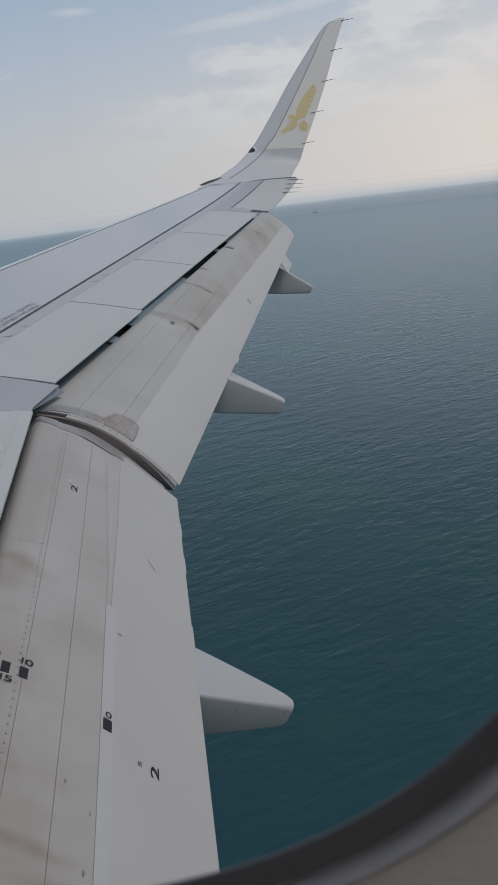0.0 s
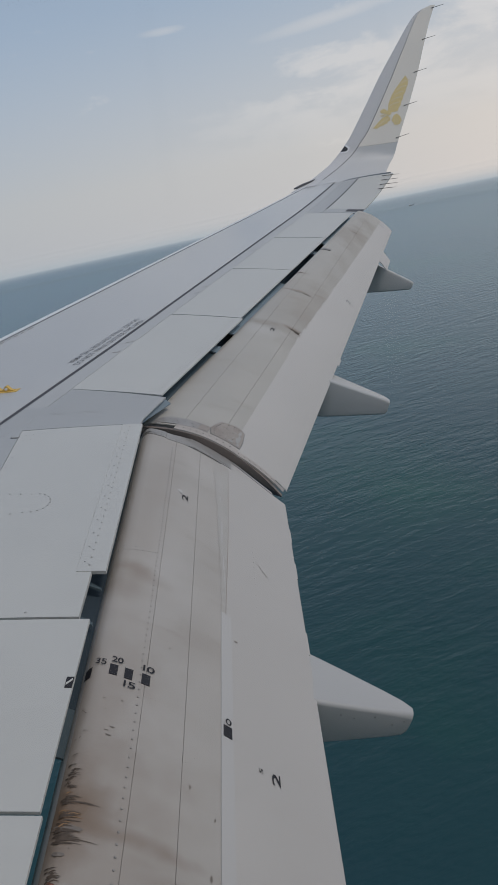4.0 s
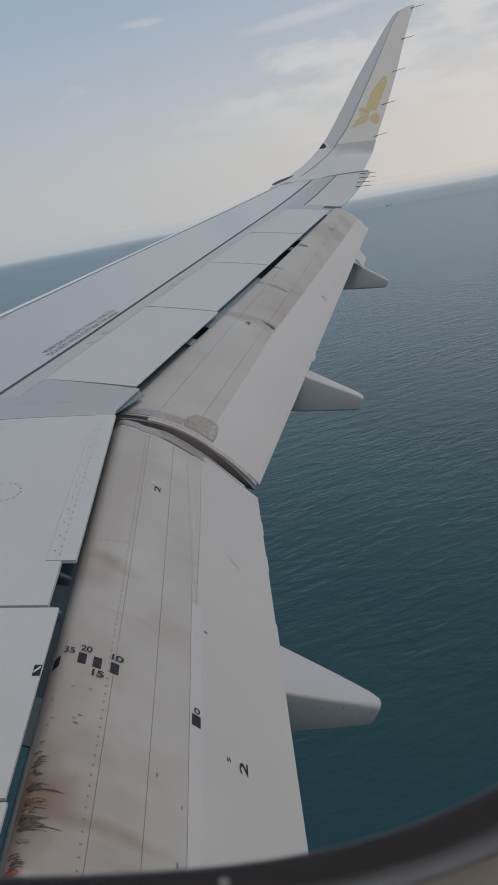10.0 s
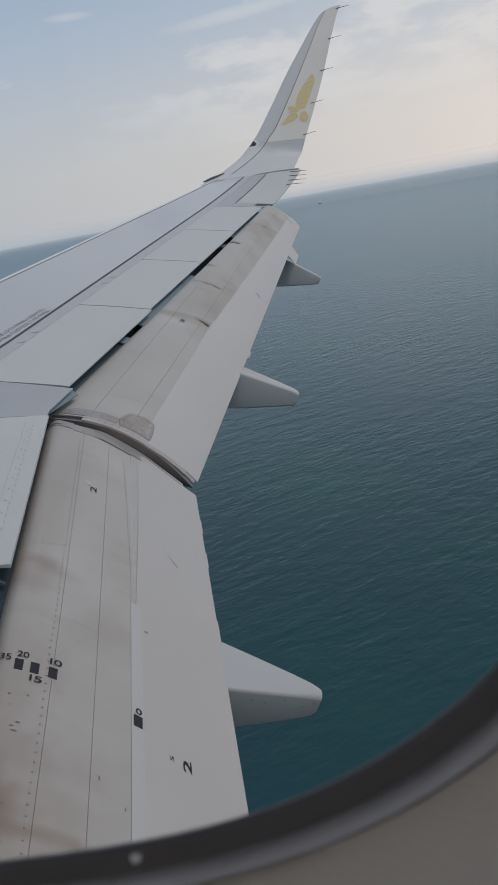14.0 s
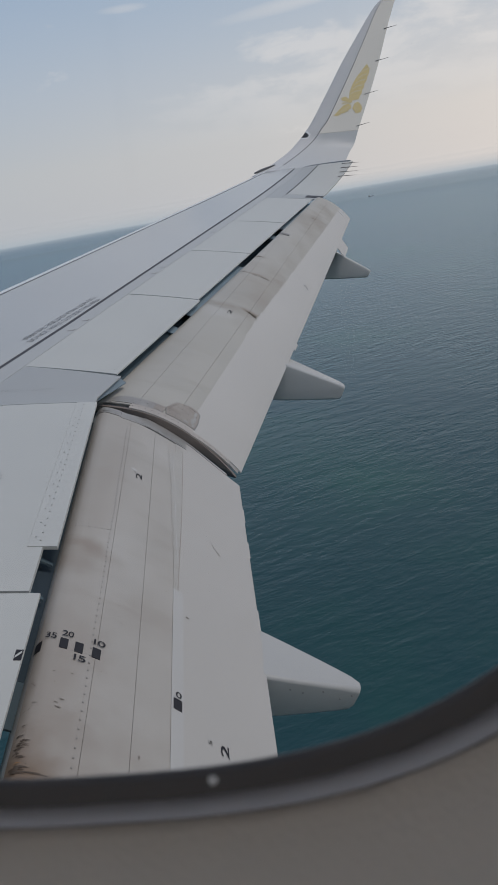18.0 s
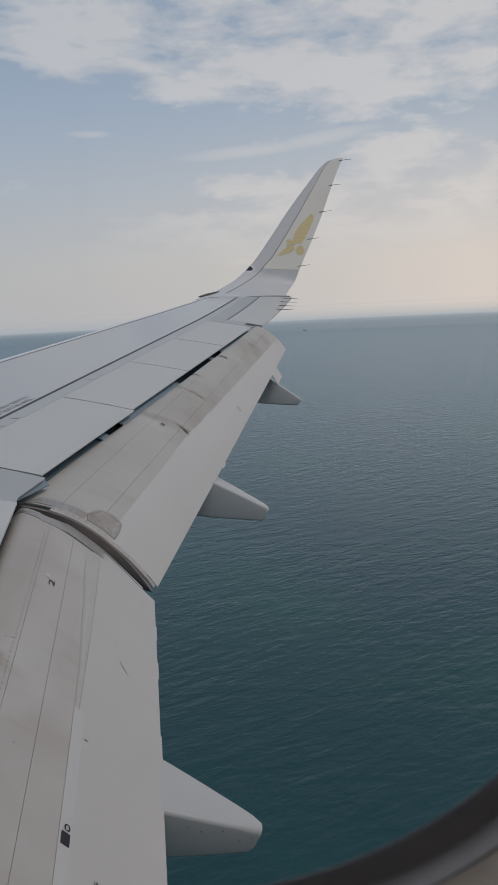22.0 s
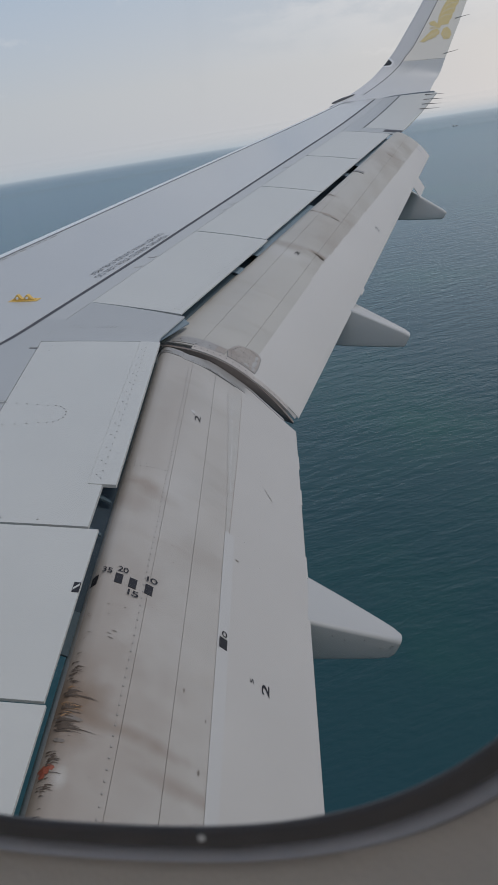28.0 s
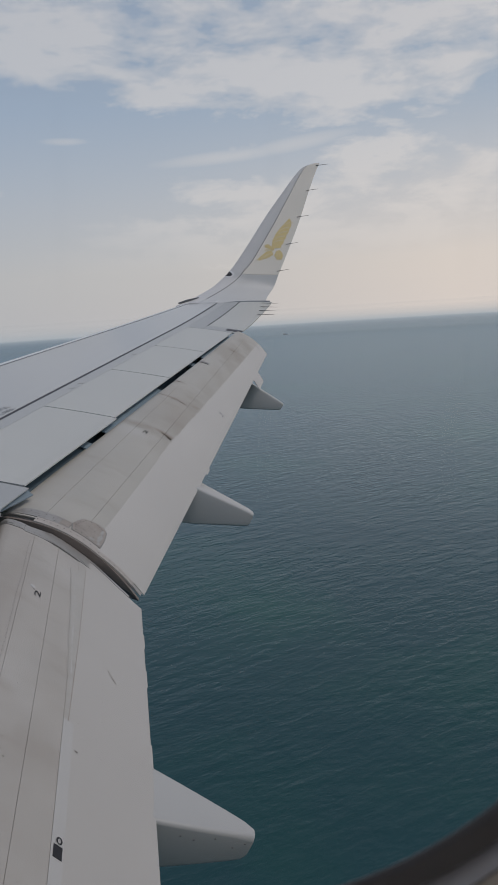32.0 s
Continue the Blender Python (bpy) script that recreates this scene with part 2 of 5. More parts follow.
M = {}
M["wing_white"] = surface("white_wing_paint", (0.557, 0.556, 0.528), 0.42, var=0.08, grime=0.10, grime_col=(0.33, 0.32, 0.31))
M["wing_grey"] = surface("grey_wing_paint", (0.425, 0.432, 0.43), 0.40, var=0.06, grime=0.12, grime_col=(0.30, 0.29, 0.30))
M["strip_grey"] = surface("pale_grey_strip_paint", (0.475, 0.478, 0.47), 0.40, var=0.08, grime=0.14, grime_col=(0.32, 0.31, 0.31))
M["skin"] = surface("light_grey_skin_paint", (0.51, 0.51, 0.502), 0.16, var=0.09, scale=0.6, grime=0.12, grime_col=(0.36, 0.33, 0.33))
M["flap_beige"] = surface("weathered_flap_paint", (0.440, 0.415, 0.386), 0.58, var=0.16, scale=2.5, grime=0.30, grime_col=(0.30, 0.25, 0.21), extra=flap_stains_dimming)
M["outer_beige"] = surface("weathered_outer_flap_paint", (0.456, 0.438, 0.404), 0.58, var=0.16, scale=2.5, grime=0.30, grime_col=(0.30, 0.25, 0.20), extra=outer_flap_stains)
M["cover"] = surface("bright_cover_strip_paint", (0.50, 0.49, 0.478), 0.45, var=0.06)
M["scraped"] = surface("scraped_pale_paint", (0.462, 0.445, 0.420), 0.56, var=0.20, scale=12, grime=0.45, grime_col=(0.38, 0.34, 0.31), spec=0.28)
M["flap_white"] = surface("white_flap_paint", (0.555, 0.535, 0.512), 0.56, var=0.09, spec=0.28, grime=0.12, grime_col=(0.40, 0.36, 0.33))
M["flap_seam"] = surface("flap_joint_filler", (0.38, 0.36, 0.345), 0.7, var=0.2)
M["rib"] = surface("stained_rib_paint", (0.47, 0.43, 0.40), 0.55, var=0.2, scale=8, grime=0.5, grime_col=(0.17, 0.13, 0.10))
M["seam"] = surface("dark_sealant", (0.075, 0.075, 0.085), 0.7, var=0.2)
M["cove"] = surface("dark_box_surface", (0.10, 0.125, 0.15), 0.6, var=0.2, scale=4)
M["cove_blue"] = surface("blue_grey_cove_panel", (0.22, 0.29, 0.34), 0.5, var=0.15, scale=4)
M["metal"] = surface("worn_aluminium", (0.40, 0.385, 0.37), 0.45, 0.35, var=0.25, scale=14, grime=0.5, grime_col=(0.18, 0.14, 0.11))
M["bright_metal"] = surface("scraped_aluminium", (0.41, 0.395, 0.38), 0.4, 0.2, var=0.2, scale=40)
M["cove_shade"] = surface("shaded_navy_cove", (0.048, 0.068, 0.086), 0.85, var=0.2, scale=4, spec=0.1)
M["kink_light"] = surface("pale_blue_shroud_paint", (0.20, 0.255, 0.295), 0.5, var=0.10, scale=5)
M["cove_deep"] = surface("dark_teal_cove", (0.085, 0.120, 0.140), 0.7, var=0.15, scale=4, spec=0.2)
# kept dark so the unseen hull bounces little light onto the flap
M["hull"] = surface("grey_hull_paint", (0.22, 0.22, 0.22), 0.5, var=0.1)
# same paint as flap_white; the dimmer light inboard is put into its colour
M["inner_white"] = surface("dimmed_white_flap_paint", (0.500, 0.480, 0.458), 0.58, var=0.10, spec=0.28, grime=0.14, grime_col=(0.36, 0.32, 0.29))
M["rib_brown"] = surface("grey_brown_rib", (0.20, 0.165, 0.145), 0.6, var=0.25, scale=8, grime=0.45, grime_col=(0.12, 0.09, 0.075))
M["doubler"] = surface("brown_stained_plate", (0.36, 0.325, 0.295), 0.55, var=0.25, scale=9, grime=0.6, grime_col=(0.20, 0.15, 0.12))
M["lead_edge"] = surface("pale_leading_edge_paint", (0.64, 0.63, 0.625), 0.38, var=0.06, grime=0.12, grime_col=(0.42, 0.41, 0.40))
M["slat"] = surface("pale_slat_paint", (0.74, 0.75, 0.745), 0.35, var=0.06)
M["rivet_pale"] = surface("painted_rivet_heads", (0.29, 0.28, 0.27), 0.6, var=0.15, scale=12)
M["rivet"] = surface("rivet_heads", (0.25, 0.245, 0.24), 0.6, var=0.1)
M["mark"] = surface("black_marking_paint", (0.03, 0.03, 0.036), 0.6, var=0.2, scale=40, spec=0.2)
M["faint"] = surface("faded_grey_marking", (0.19, 0.19, 0.20), 0.55, var=0.3, scale=30)
M["stencil"] = surface("dark_grey_stencil_paint", (0.10, 0.10, 0.107), 0.6, var=0.2, scale=30, spec=0.2)
M["yellow"] = surface("yellow_fitting_paint", (0.70, 0.46, 0.12), 0.45, var=0.12, scale=20)
M["fair"] = surface("grey_fairing_paint", (0.455, 0.455, 0.448), 0.38, var=0.05, grime=0.1, grime_col=(0.33, 0.32, 0.32))
M["shark"] = surface("cream_winglet_paint", (0.80, 0.75, 0.675), 0.35, var=0.04)
M["shark_grey"] = surface("grey_winglet_paint", (0.60, 0.598, 0.59), 0.38, var=0.05)
M["gold"] = surface("gold_emblem_paint", (0.74, 0.59, 0.29), 0.42, var=0.12, scale=18)
M["gold_light"] = surface("pale_gold_emblem_paint", (0.74, 0.63, 0.41), 0.42, var=0.12, scale=18)
M["rod"] = surface("dark_discharger_rod", (0.05, 0.05, 0.055), 0.5, var=0.1)
M["chip"] = surface("bare_chipped_patch", (0.09, 0.066, 0.05), 0.7, var=0.3, scale=50)
M["ochre_chip"] = surface("ochre_primer_flake", (0.34, 0.20, 0.10), 0.7, var=0.25, scale=50)
M["grey_chip"] = surface("grey_brown_filler", (0.20, 0.175, 0.155), 0.7, var=0.2, scale=60)
M["red_chip"] = surface("red_primer_patch", (0.30, 0.085, 0.05), 0.6, var=0.2, scale=50)
M["cream"] = surface("cream_cabin_plastic", (0.82, 0.755, 0.685), 0.5, var=0.04, scale=6, bump=0.08, fine=400)
M["rubber"] = surface("black_window_rubber", (0.110, 0.102, 0.103), 0.6, var=0.15, scale=30)
M["bezel"] = surface("grey_window_bezel", (0.54, 0.55, 0.61), 0.4, var=0.06, scale=20)
M["white_dot"] = surface("white_plastic_dot", (0.85, 0.85, 0.85), 0.4, var=0.03)
M["lamp_cover"] = surface("dark_grey_lamp_cover", (0.10, 0.10, 0.105), 0.3, var=0.1)
M["lens"] = surface("dark_lamp_glass", (0.05, 0.05, 0.055), 0.12, var=0.05)

glass = bpy.data.materials.new("window_acrylic")
n, links = tree(glass)
clear = n("ShaderNodeBsdfTransparent", ins={0: (0.97, 0.98, 0.98, 1)})
shine = n("ShaderNodeBsdfGlossy", ins={"Color": (1, 1, 1, 1), "Roughness": 0.02})
n("ShaderNodeOutputMaterial", ins={0: n("ShaderNodeMixShader", ins={0: 0.004, 1: clear.outputs[0], 2: shine.outputs[0]}).outputs[0]})
M["glass"] = glass

water = bpy.data.materials.new("sea_water")
n, links = tree(water)
pos = n("ShaderNodeTexCoord").outputs["Object"]
patch = n("ShaderNodeTexNoise", ins={"Vector": pos, "Scale": 0.006, "Detail": 4.0}).outputs[0]
tint = ramp(n, patch, [(0.36, (0.0138, 0.050, 0.0605)), (0.52, (0.0128, 0.055, 0.0595)), (0.66, (0.0118, 0.075, 0.059))])
turned = n("ShaderNodeMapping", vector_type="TEXTURE", ins={"Vector": pos, "Location": (413.7, 271.3, 4.2), "Rotation": (0, 0, radians(27)), "Scale": (1.35, 0.58, 1.0)}).outputs[0]
across = n("ShaderNodeMapping", vector_type="TEXTURE", ins={"Vector": pos, "Location": (-317.1, 523.9, 1.7), "Rotation": (0, 0, radians(14)), "Scale": (1.2, 0.62, 1.0)}).outputs[0]
swell = n("ShaderNodeTexNoise", ins={"Vector": turned, "Scale": 0.12, "Detail": 3.0, "Roughness": 0.50, "Distortion": 0.3}).outputs[0]
chop = n("ShaderNodeTexNoise", ins={"Vector": across, "Scale": 0.30, "Detail": 2.0, "Roughness": 0.5, "Distortion": 0.2}).outputs[0]
high = math_node(n, "MULTIPLY_ADD", chop, 0.40, swell)
gusts = n("ShaderNodeTexNoise", ins={"Vector": pos, "Scale": 0.02, "Detail": 3.0, "Roughness": 0.5}).outputs[0]
bump = n("ShaderNodeBump", ins={"Strength": ramp(n, gusts, [(0.34, 0.55), (0.66, 1.0)]), "Distance": 0.62, "Height": high})
deep = n("ShaderNodeBsdfDiffuse", ins={"Color": tint, "Normal": bump.outputs[0]})
gloss = n("ShaderNodeBsdfGlossy", ins={"Color": (0.725, 0.815, 0.875, 1), "Roughness": 0.26, "Normal": bump.outputs[0]})
facing = n("ShaderNodeFresnel", ins={"IOR": 1.36, "Normal": bump.outputs[0]}).outputs[0]
shine = ramp(n, facing, [(0.0, 0.0), (0.25, 0.30), (0.5, 0.515), (1.0, 0.67)])
n("ShaderNodeOutputMaterial", ins={0: n("ShaderNodeMixShader", ins={0: shine, 1: deep.outputs[0], 2: gloss.outputs[0]}).outputs[0]})
M["sea"] = water


# ---- building helpers ----
def link_mesh(name, verts, faces, material, parent=None, smooth=True, label=""):
    me = bpy.data.meshes.new(name)
    me.from_pydata([tuple(v) for v in verts], [], faces)
    bm = bmesh.new()
    bm.from_mesh(me)
    bmesh.ops.recalc_face_normals(bm, faces=bm.faces)
    bm.to_mesh(me)
    bm.free()
    if smooth:
        me.shade_smooth()
        me.set_sharp_from_angle(angle=radians(35))
    me.materials.append(M[material])
    ob = new(name, me)
    if parent:
        ob.parent = parent
    else:
        ob.matrix_world = LEVEL
    if label:
        tagged(ob, label)
    return ob


def thing(name, label, category, kind="", group=""):
    ob = new(name)
    ob.matrix_world = LEVEL
    return tagged(ob, label, category, group, kind)


def grid_solid(top, low, nu, nv):
    """A closed slab from two functions of (i, j) that give its upper and lower points."""
    verts = [top(i, j) for i in range(nu) for j in range(nv)] + [low(i, j) for i in range(nu) for j in range(nv)]
    k, faces = nu * nv, []
    for i in range(nu - 1):
        for j in range(nv - 1):
            a, b, c, d = i * nv + j, i * nv + j + 1, (i + 1) * nv + j + 1, (i + 1) * nv + j
            faces += [(a, b, c, d), (k + d, k + c, k + b, k + a)]
    for i in range(nu - 1):
        for j in (0, nv - 1):
            faces.append((i * nv + j, (i + 1) * nv + j, k + (i + 1) * nv + j, k + i * nv + j))
    for j in range(nv - 1):
        for i in (0, nu - 1):
            faces.append((i * nv + j, i * nv + j + 1, k + i * nv + j + 1, k + i * nv + j))
    return verts, faces


def plate(name, fn, u0, u1, v0, v1, material, parent, thick=0.012, nu=6, nv=12, off=0.0, label=""):
    """A thin plate that follows the surface fn(u, v, offset); v0 and v1 may be functions of u."""
    def at(i, j, o):
        u = u0 + (u1 - u0) * i / (nu - 1)
        a, b = (v0(u) if callable(v0) else v0), (v1(u) if callable(v1) else v1)
        return fn(u, a + (b - a) * j / (nv - 1), o)
    verts, faces = grid_solid(lambda i, j: at(i, j, off), lambda i, j: at(i, j, off - thick), nu, nv)
    return link_mesh(name, verts, faces, material, parent, label=label)


def dots(name, fn, places, material, parent, radius=0.006, rise=0.0012, label=""):
    """Many small raised discs on a surface, joined."""
    verts, faces = [], []
    for u, v in places:
        c, a, b = fn(u, v, rise), fn(u + 0.01, v, rise), fn(u, v + 0.01, rise)
        ea, eb = (a - c).normalized(), (b - c).normalized()
        k = len(verts)
        verts += [c + radius * (math.cos(q) * ea + math.sin(q) * eb) for q in (math.tau * s / 7 for s in range(7))]
        up = ea.cross(eb).normalized()
        up = up if up.z > 0 else -up
        verts += [c + 0.7 * radius * (math.cos(q) * ea + math.sin(q) * eb) + 0.0015 * up for q in (math.tau * s / 7 for s in range(7))]
        faces.append(tuple(range(k + 7, k + 14)))
        faces += [(k + s, k + (s + 1) % 7, k + 7 + (s + 1) % 7, k + 7 + s) for s in range(7)]
    return tagged(link_mesh(name, verts, faces, material, parent, smooth=False, label=label), kind="stuff")


def lettering(name, text, fn, u, v, width, height, turn, material, parent, off=0.003, bold=0.0, spacing=1.0):
    """Text laid on a surface: turn 0 reads along +u with its top to +v, 90 reads along +v with its top to -u."""
    cu = bpy.data.curves.new(name, "FONT")
    cu.body, cu.align_x, cu.align_y, cu.offset, cu.space_character = text, "CENTER", "CENTER", bold, spacing
    tmp = new("lettering_source", cu)
    me = bpy.data.meshes.new_from_object(tmp.evaluated_get(bpy.context.evaluated_depsgraph_get()))
    bpy.data.objects.remove(tmp)
    xs, ys = [p.co.x for p in me.vertices], [p.co.y for p in me.vertices]
    mx, my, sx, sy = (max(xs) + min(xs)) / 2, (max(ys) + min(ys)) / 2, width / (max(xs) - min(xs)), height / (max(ys) - min(ys))
    c, s = round(math.cos(radians(turn))), round(math.sin(radians(turn)))
    for p in me.vertices:
        a, b = (p.co.x - mx) * sx, (p.co.y - my) * sy
        p.co = fn(u + a * c - b * s, v + a * s + b * c, off)
    me.name = name
    me.materials.clear()
    me.materials.append(M[material])
    ob = new(name, me)
    ob.parent = parent
    return ob


def tube(name, pts, radii, material, parent, seg=8, label=""):
    """A round bar through points."""
    verts, faces = [], []
    for k, (p, r) in enumerate(zip(pts, radii)):
        a, b = pts[max(k - 1, 0)], pts[min(k + 1, len(pts) - 1)]
        d = (Vector(b) - Vector(a)).normalized()
        e = d.orthogonal().normalized()
        g = d.cross(e)
        verts += [Vector(p) + r * (math.cos(q) * e + math.sin(q) * g) for q in (math.tau * s / seg for s in range(seg))]
    for k in range(len(pts) - 1):
        faces += [(k * seg + s, k * seg + (s + 1) % seg, (k + 1) * seg + (s + 1) % seg, (k + 1) * seg + s) for s in range(seg)]
    faces += [tuple(range(seg)), tuple(range((len(pts) - 1) * seg, len(pts) * seg))]
    return link_mesh(name, verts, faces, material, parent, label=label)


# ---- the shape of the wing ----
KINK = 6.4


def z_te(y):
    d = y - KINK
    return 0.385 + (0.06 * d if d < 0 else 0.13 * d)


def x_te(y):
    d = y - KINK
    return -0.245 + (-0.085 * d if d < 0 else 0.325 * d)


def x_le(y):
    return 1.107 + 0.44 * (y - 16.24)


def z_wing(x, y):
    c = x_te(y) - x_le(y)
    u = (x_te(y) - x) / c
    return z_te(y) + c * (0.075 * u * (1 - u / 0.84) + 0.14 * max(0.0, u - 0.45) ** 2 - 6.0 * max(0.0, u - 0.88) ** 2) + 0.019 * max(0.0, y - 13.3) ** 2 * (1 - u)


def wing_in(a, y, o=0.0):
    """Inboard wing surface: a metres from the trailing edge (negative is forward), at y."""
    x = x_te(y) + a
    return Vector((x, y, z_wing(x, y) + o))


def wing_out(a, s, o=0.0):
    """Outboard wing surface, with ribs square to the trailing edge."""
    y = s - 0.32 * a
    x = x_te(y) + a
    return Vector((x, y, z_wing(x, y) + o))


def flap_in(v, y, o=0.0):
    """Inboard flap's upper surface: v from nose to trailing edge."""
    d = y - KINK
    xn, xt = -0.252 - 0.085 * d, 0.704 - 0.068 * d
    z = 0.369 * v ** 3 - 0.8259 * v ** 2 - 0.1969 * v + 0.3027
    if v < 0.06:
        z -= 9.0 * (0.06 - v) ** 2
    return Vector((xn + (xt - xn) * v + 0.35 * o, y, z + 0.06 * d + o))


def flap_out(v, s, o=0.0):
    """Outboard flap's upper surface: v from nose to trailing edge, s along the span."""
    y = s
    w = (y - 6.66) / 6.48
    xn, xt = -0.25 * (1 - w) + 1.80 * w, 0.723 * (1 - w) + 2.488 * w
    h = -0.3167 * v ** 3 - 0.2472 * v ** 2 - 0.1112 * v + 0.6764
    nose = 0.02 + 0.32 * max(0.0, min(1.0, w))
    if v < nose:
        h -= 8.0 * (nose - v) ** 2
    return Vector((xn + (xt - xn) * v + 0.35 * o, y, -0.36 * (1 - w) + 0.984 * w + h * (1 - 0.42 * w) + o))


# ---- sea ----
SEA = -100.0
verts, faces = [(0, 0, 0)], []
rings = [6 * 1.5 ** k for k in range(17)]
rings = [r for r in rings if r < 4700] + [4850]
for r in rings:
    verts += [(r * math.cos(math.tau * k / 96), r * math.sin(math.tau * k / 96), 0) for k in range(96)]
faces += [(0, 1 + k, 1 + (k + 1) % 96) for k in range(96)]
for j in range(len(rings) - 1):
    a = 1 + 96 * j
    faces += [(a + k, a + 96 + k, a + 96 + (k + 1) % 96, a + (k + 1) % 96) for k in range(96)]
sea = link_mesh("water", verts, faces, "sea", None, smooth=False)
sea.matrix_world = Matrix.Translation((0, 0, SEA))
tagged(sea, "calm teal sea with small wind ripples, seen from the air", "sea", kind="structure")

# glowing see-through ring that paints the far haze on the sea horizon
haze_glow = bpy.data.materials.new("painted_haze")
n, links = tree(haze_glow)
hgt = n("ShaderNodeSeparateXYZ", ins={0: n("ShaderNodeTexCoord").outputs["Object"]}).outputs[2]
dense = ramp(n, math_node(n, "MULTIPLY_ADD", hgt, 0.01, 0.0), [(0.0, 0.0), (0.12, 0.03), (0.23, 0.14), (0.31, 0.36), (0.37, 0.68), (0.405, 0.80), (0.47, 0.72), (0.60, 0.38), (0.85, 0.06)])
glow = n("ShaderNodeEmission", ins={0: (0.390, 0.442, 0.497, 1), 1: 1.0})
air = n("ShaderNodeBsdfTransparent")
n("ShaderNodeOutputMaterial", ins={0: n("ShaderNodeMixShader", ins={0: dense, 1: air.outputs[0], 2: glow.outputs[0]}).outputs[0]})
M["haze_glow"] = haze_glow
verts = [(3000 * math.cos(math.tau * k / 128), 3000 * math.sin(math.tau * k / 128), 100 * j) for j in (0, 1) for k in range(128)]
haze_bank = link_mesh("backdrop", verts, [(k, (k + 1) % 128, 128 + (k + 1) % 128, 128 + k) for k in range(128)], "haze_glow", None)
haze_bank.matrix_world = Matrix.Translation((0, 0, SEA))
tagged(haze_bank, "glowing see-through ring painted as pale haze along the horizon", "haze", kind="structure")

# ---- wing ----
wing = thing("aircraft_wing", "light grey airliner wing with lowered flaps and an upswept winglet", "wing")

# wing box: closed airfoil body under the skin plates
ys = [1.75, 2.6, 3.4, 4.2, 5.0, 5.8, 6.36, 6.44, 7.2, 8.4, 9.6, 10.8, 12.0, 13.2, 14.4, 15.4, 16.2]
fr = [0.0, 0.06, 0.14, 0.24, 0.36, 0.5, 0.6, 0.68, 0.75, 0.8, 0.84, 0.88, 0.91, 0.94, 0.97, 1.0]
verts, faces = [], []
for y in ys:
    c, a0 = x_te(y) - x_le(y), (-0.80 if y < 13.3 else -0.02)
    ring = []
    for q in fr:
        a = a0 - (c + a0) * q
        x = x_te(y) + a
        ring.append(Vector((x, y, z_wing(x, y) - 0.016 - 0.05 * max(0.0, q - 0.6))))
    for q in reversed(fr[:-1]):
        a = a0 - (c + a0) * q
        x = x_te(y) + a
        t = c * (0.015 + 0.34 * (q ** 0.8) * (1 - q) ** 0.55) + 0.02
        ring.append(Vector((x, y, z_wing(x, y) - 0.016 - t)))
    verts += ring
k = 2 * len(fr) - 1
for j in range(len(ys) - 1):
    faces += [(j * k + i, j * k + (i + 1) % k, (j + 1) * k + (i + 1) % k, (j + 1) * k + i) for i in range(k)]
faces += [tuple(range(k)), tuple(range((len(ys) - 1) * k, len(ys) * k))]
# one dark colour all over, seen in the gaps between the plates
link_mesh("wing_box", verts, faces, "cove", wing, label="dark wing box seen in the joints")

c_of = lambda y: x_te(y) - x_le(y)
SKIN_END = 0.863
# forward skin, from the spar line to the slat
a_seam = lambda y: -1.075 + (0.41 * (y - KINK) if y < KINK else min(0.035, 0.022 * (y - KINK)))
plate("forward_skin", lambda q, y, o: wing_in(a_seam(y) - 0.021 + (0.021 - a_seam(y) - SKIN_END * c_of(y)) * q, y, o), 0, 1, 4.6, 16.15, "skin", wing, nu=24, nv=60,
      label="smooth light grey upper wing skin")
plate("leading_edge_slat", lambda q, y, o: wing_in(-(SKIN_END + 0.0065 + (0.9935 - SKIN_END) * q) * c_of(y), y, o), 0, 1, 4.6, 16.15, "slat", wing, nu=18, nv=60, thick=0.03,
      label="pale slat along the leading edge")
plate("slat_seam", lambda q, y, o: wing_in(-(SKIN_END - 0.002 + 0.008 * q) * c_of(y), y, o), 0, 1, 4.6, 16.0, "faint", wing, nu=3, nv=60, thick=0.01, off=0.003, label="grey joint behind the slat")
plate("spar_seam", lambda a, y, o: wing_in(a + a_seam(y), y, o), -0.020, 0.021, 4.6, 15.75, "seam", wing, nu=2, nv=60, thick=0.01, off=-0.003,
      label="dark sealant line along the rear spar")
plate("spar_strip", lambda q, y, o: wing_in(a_seam(y) + 0.022 - (a_seam(y) + 0.890) * q, y, o), 0, 1, 6.7006, 16.04, "strip_grey", wing, nu=4, nv=50, label="grey strip ahead of the spoilers")
a_front = lambda y: -0.842 + 0.045 * max(0.0, 6.3 - y)
plate("rear_skin", lambda q, y, o: wing_in(a_seam(y) + 0.022 + (a_front(y) - 0.026 - a_seam(y)) * q, y, o), 0, 1, 1.76, 6.70, "wing_grey", wing, nu=4, nv=30, label="blue-grey skin ahead of the inboard panels")

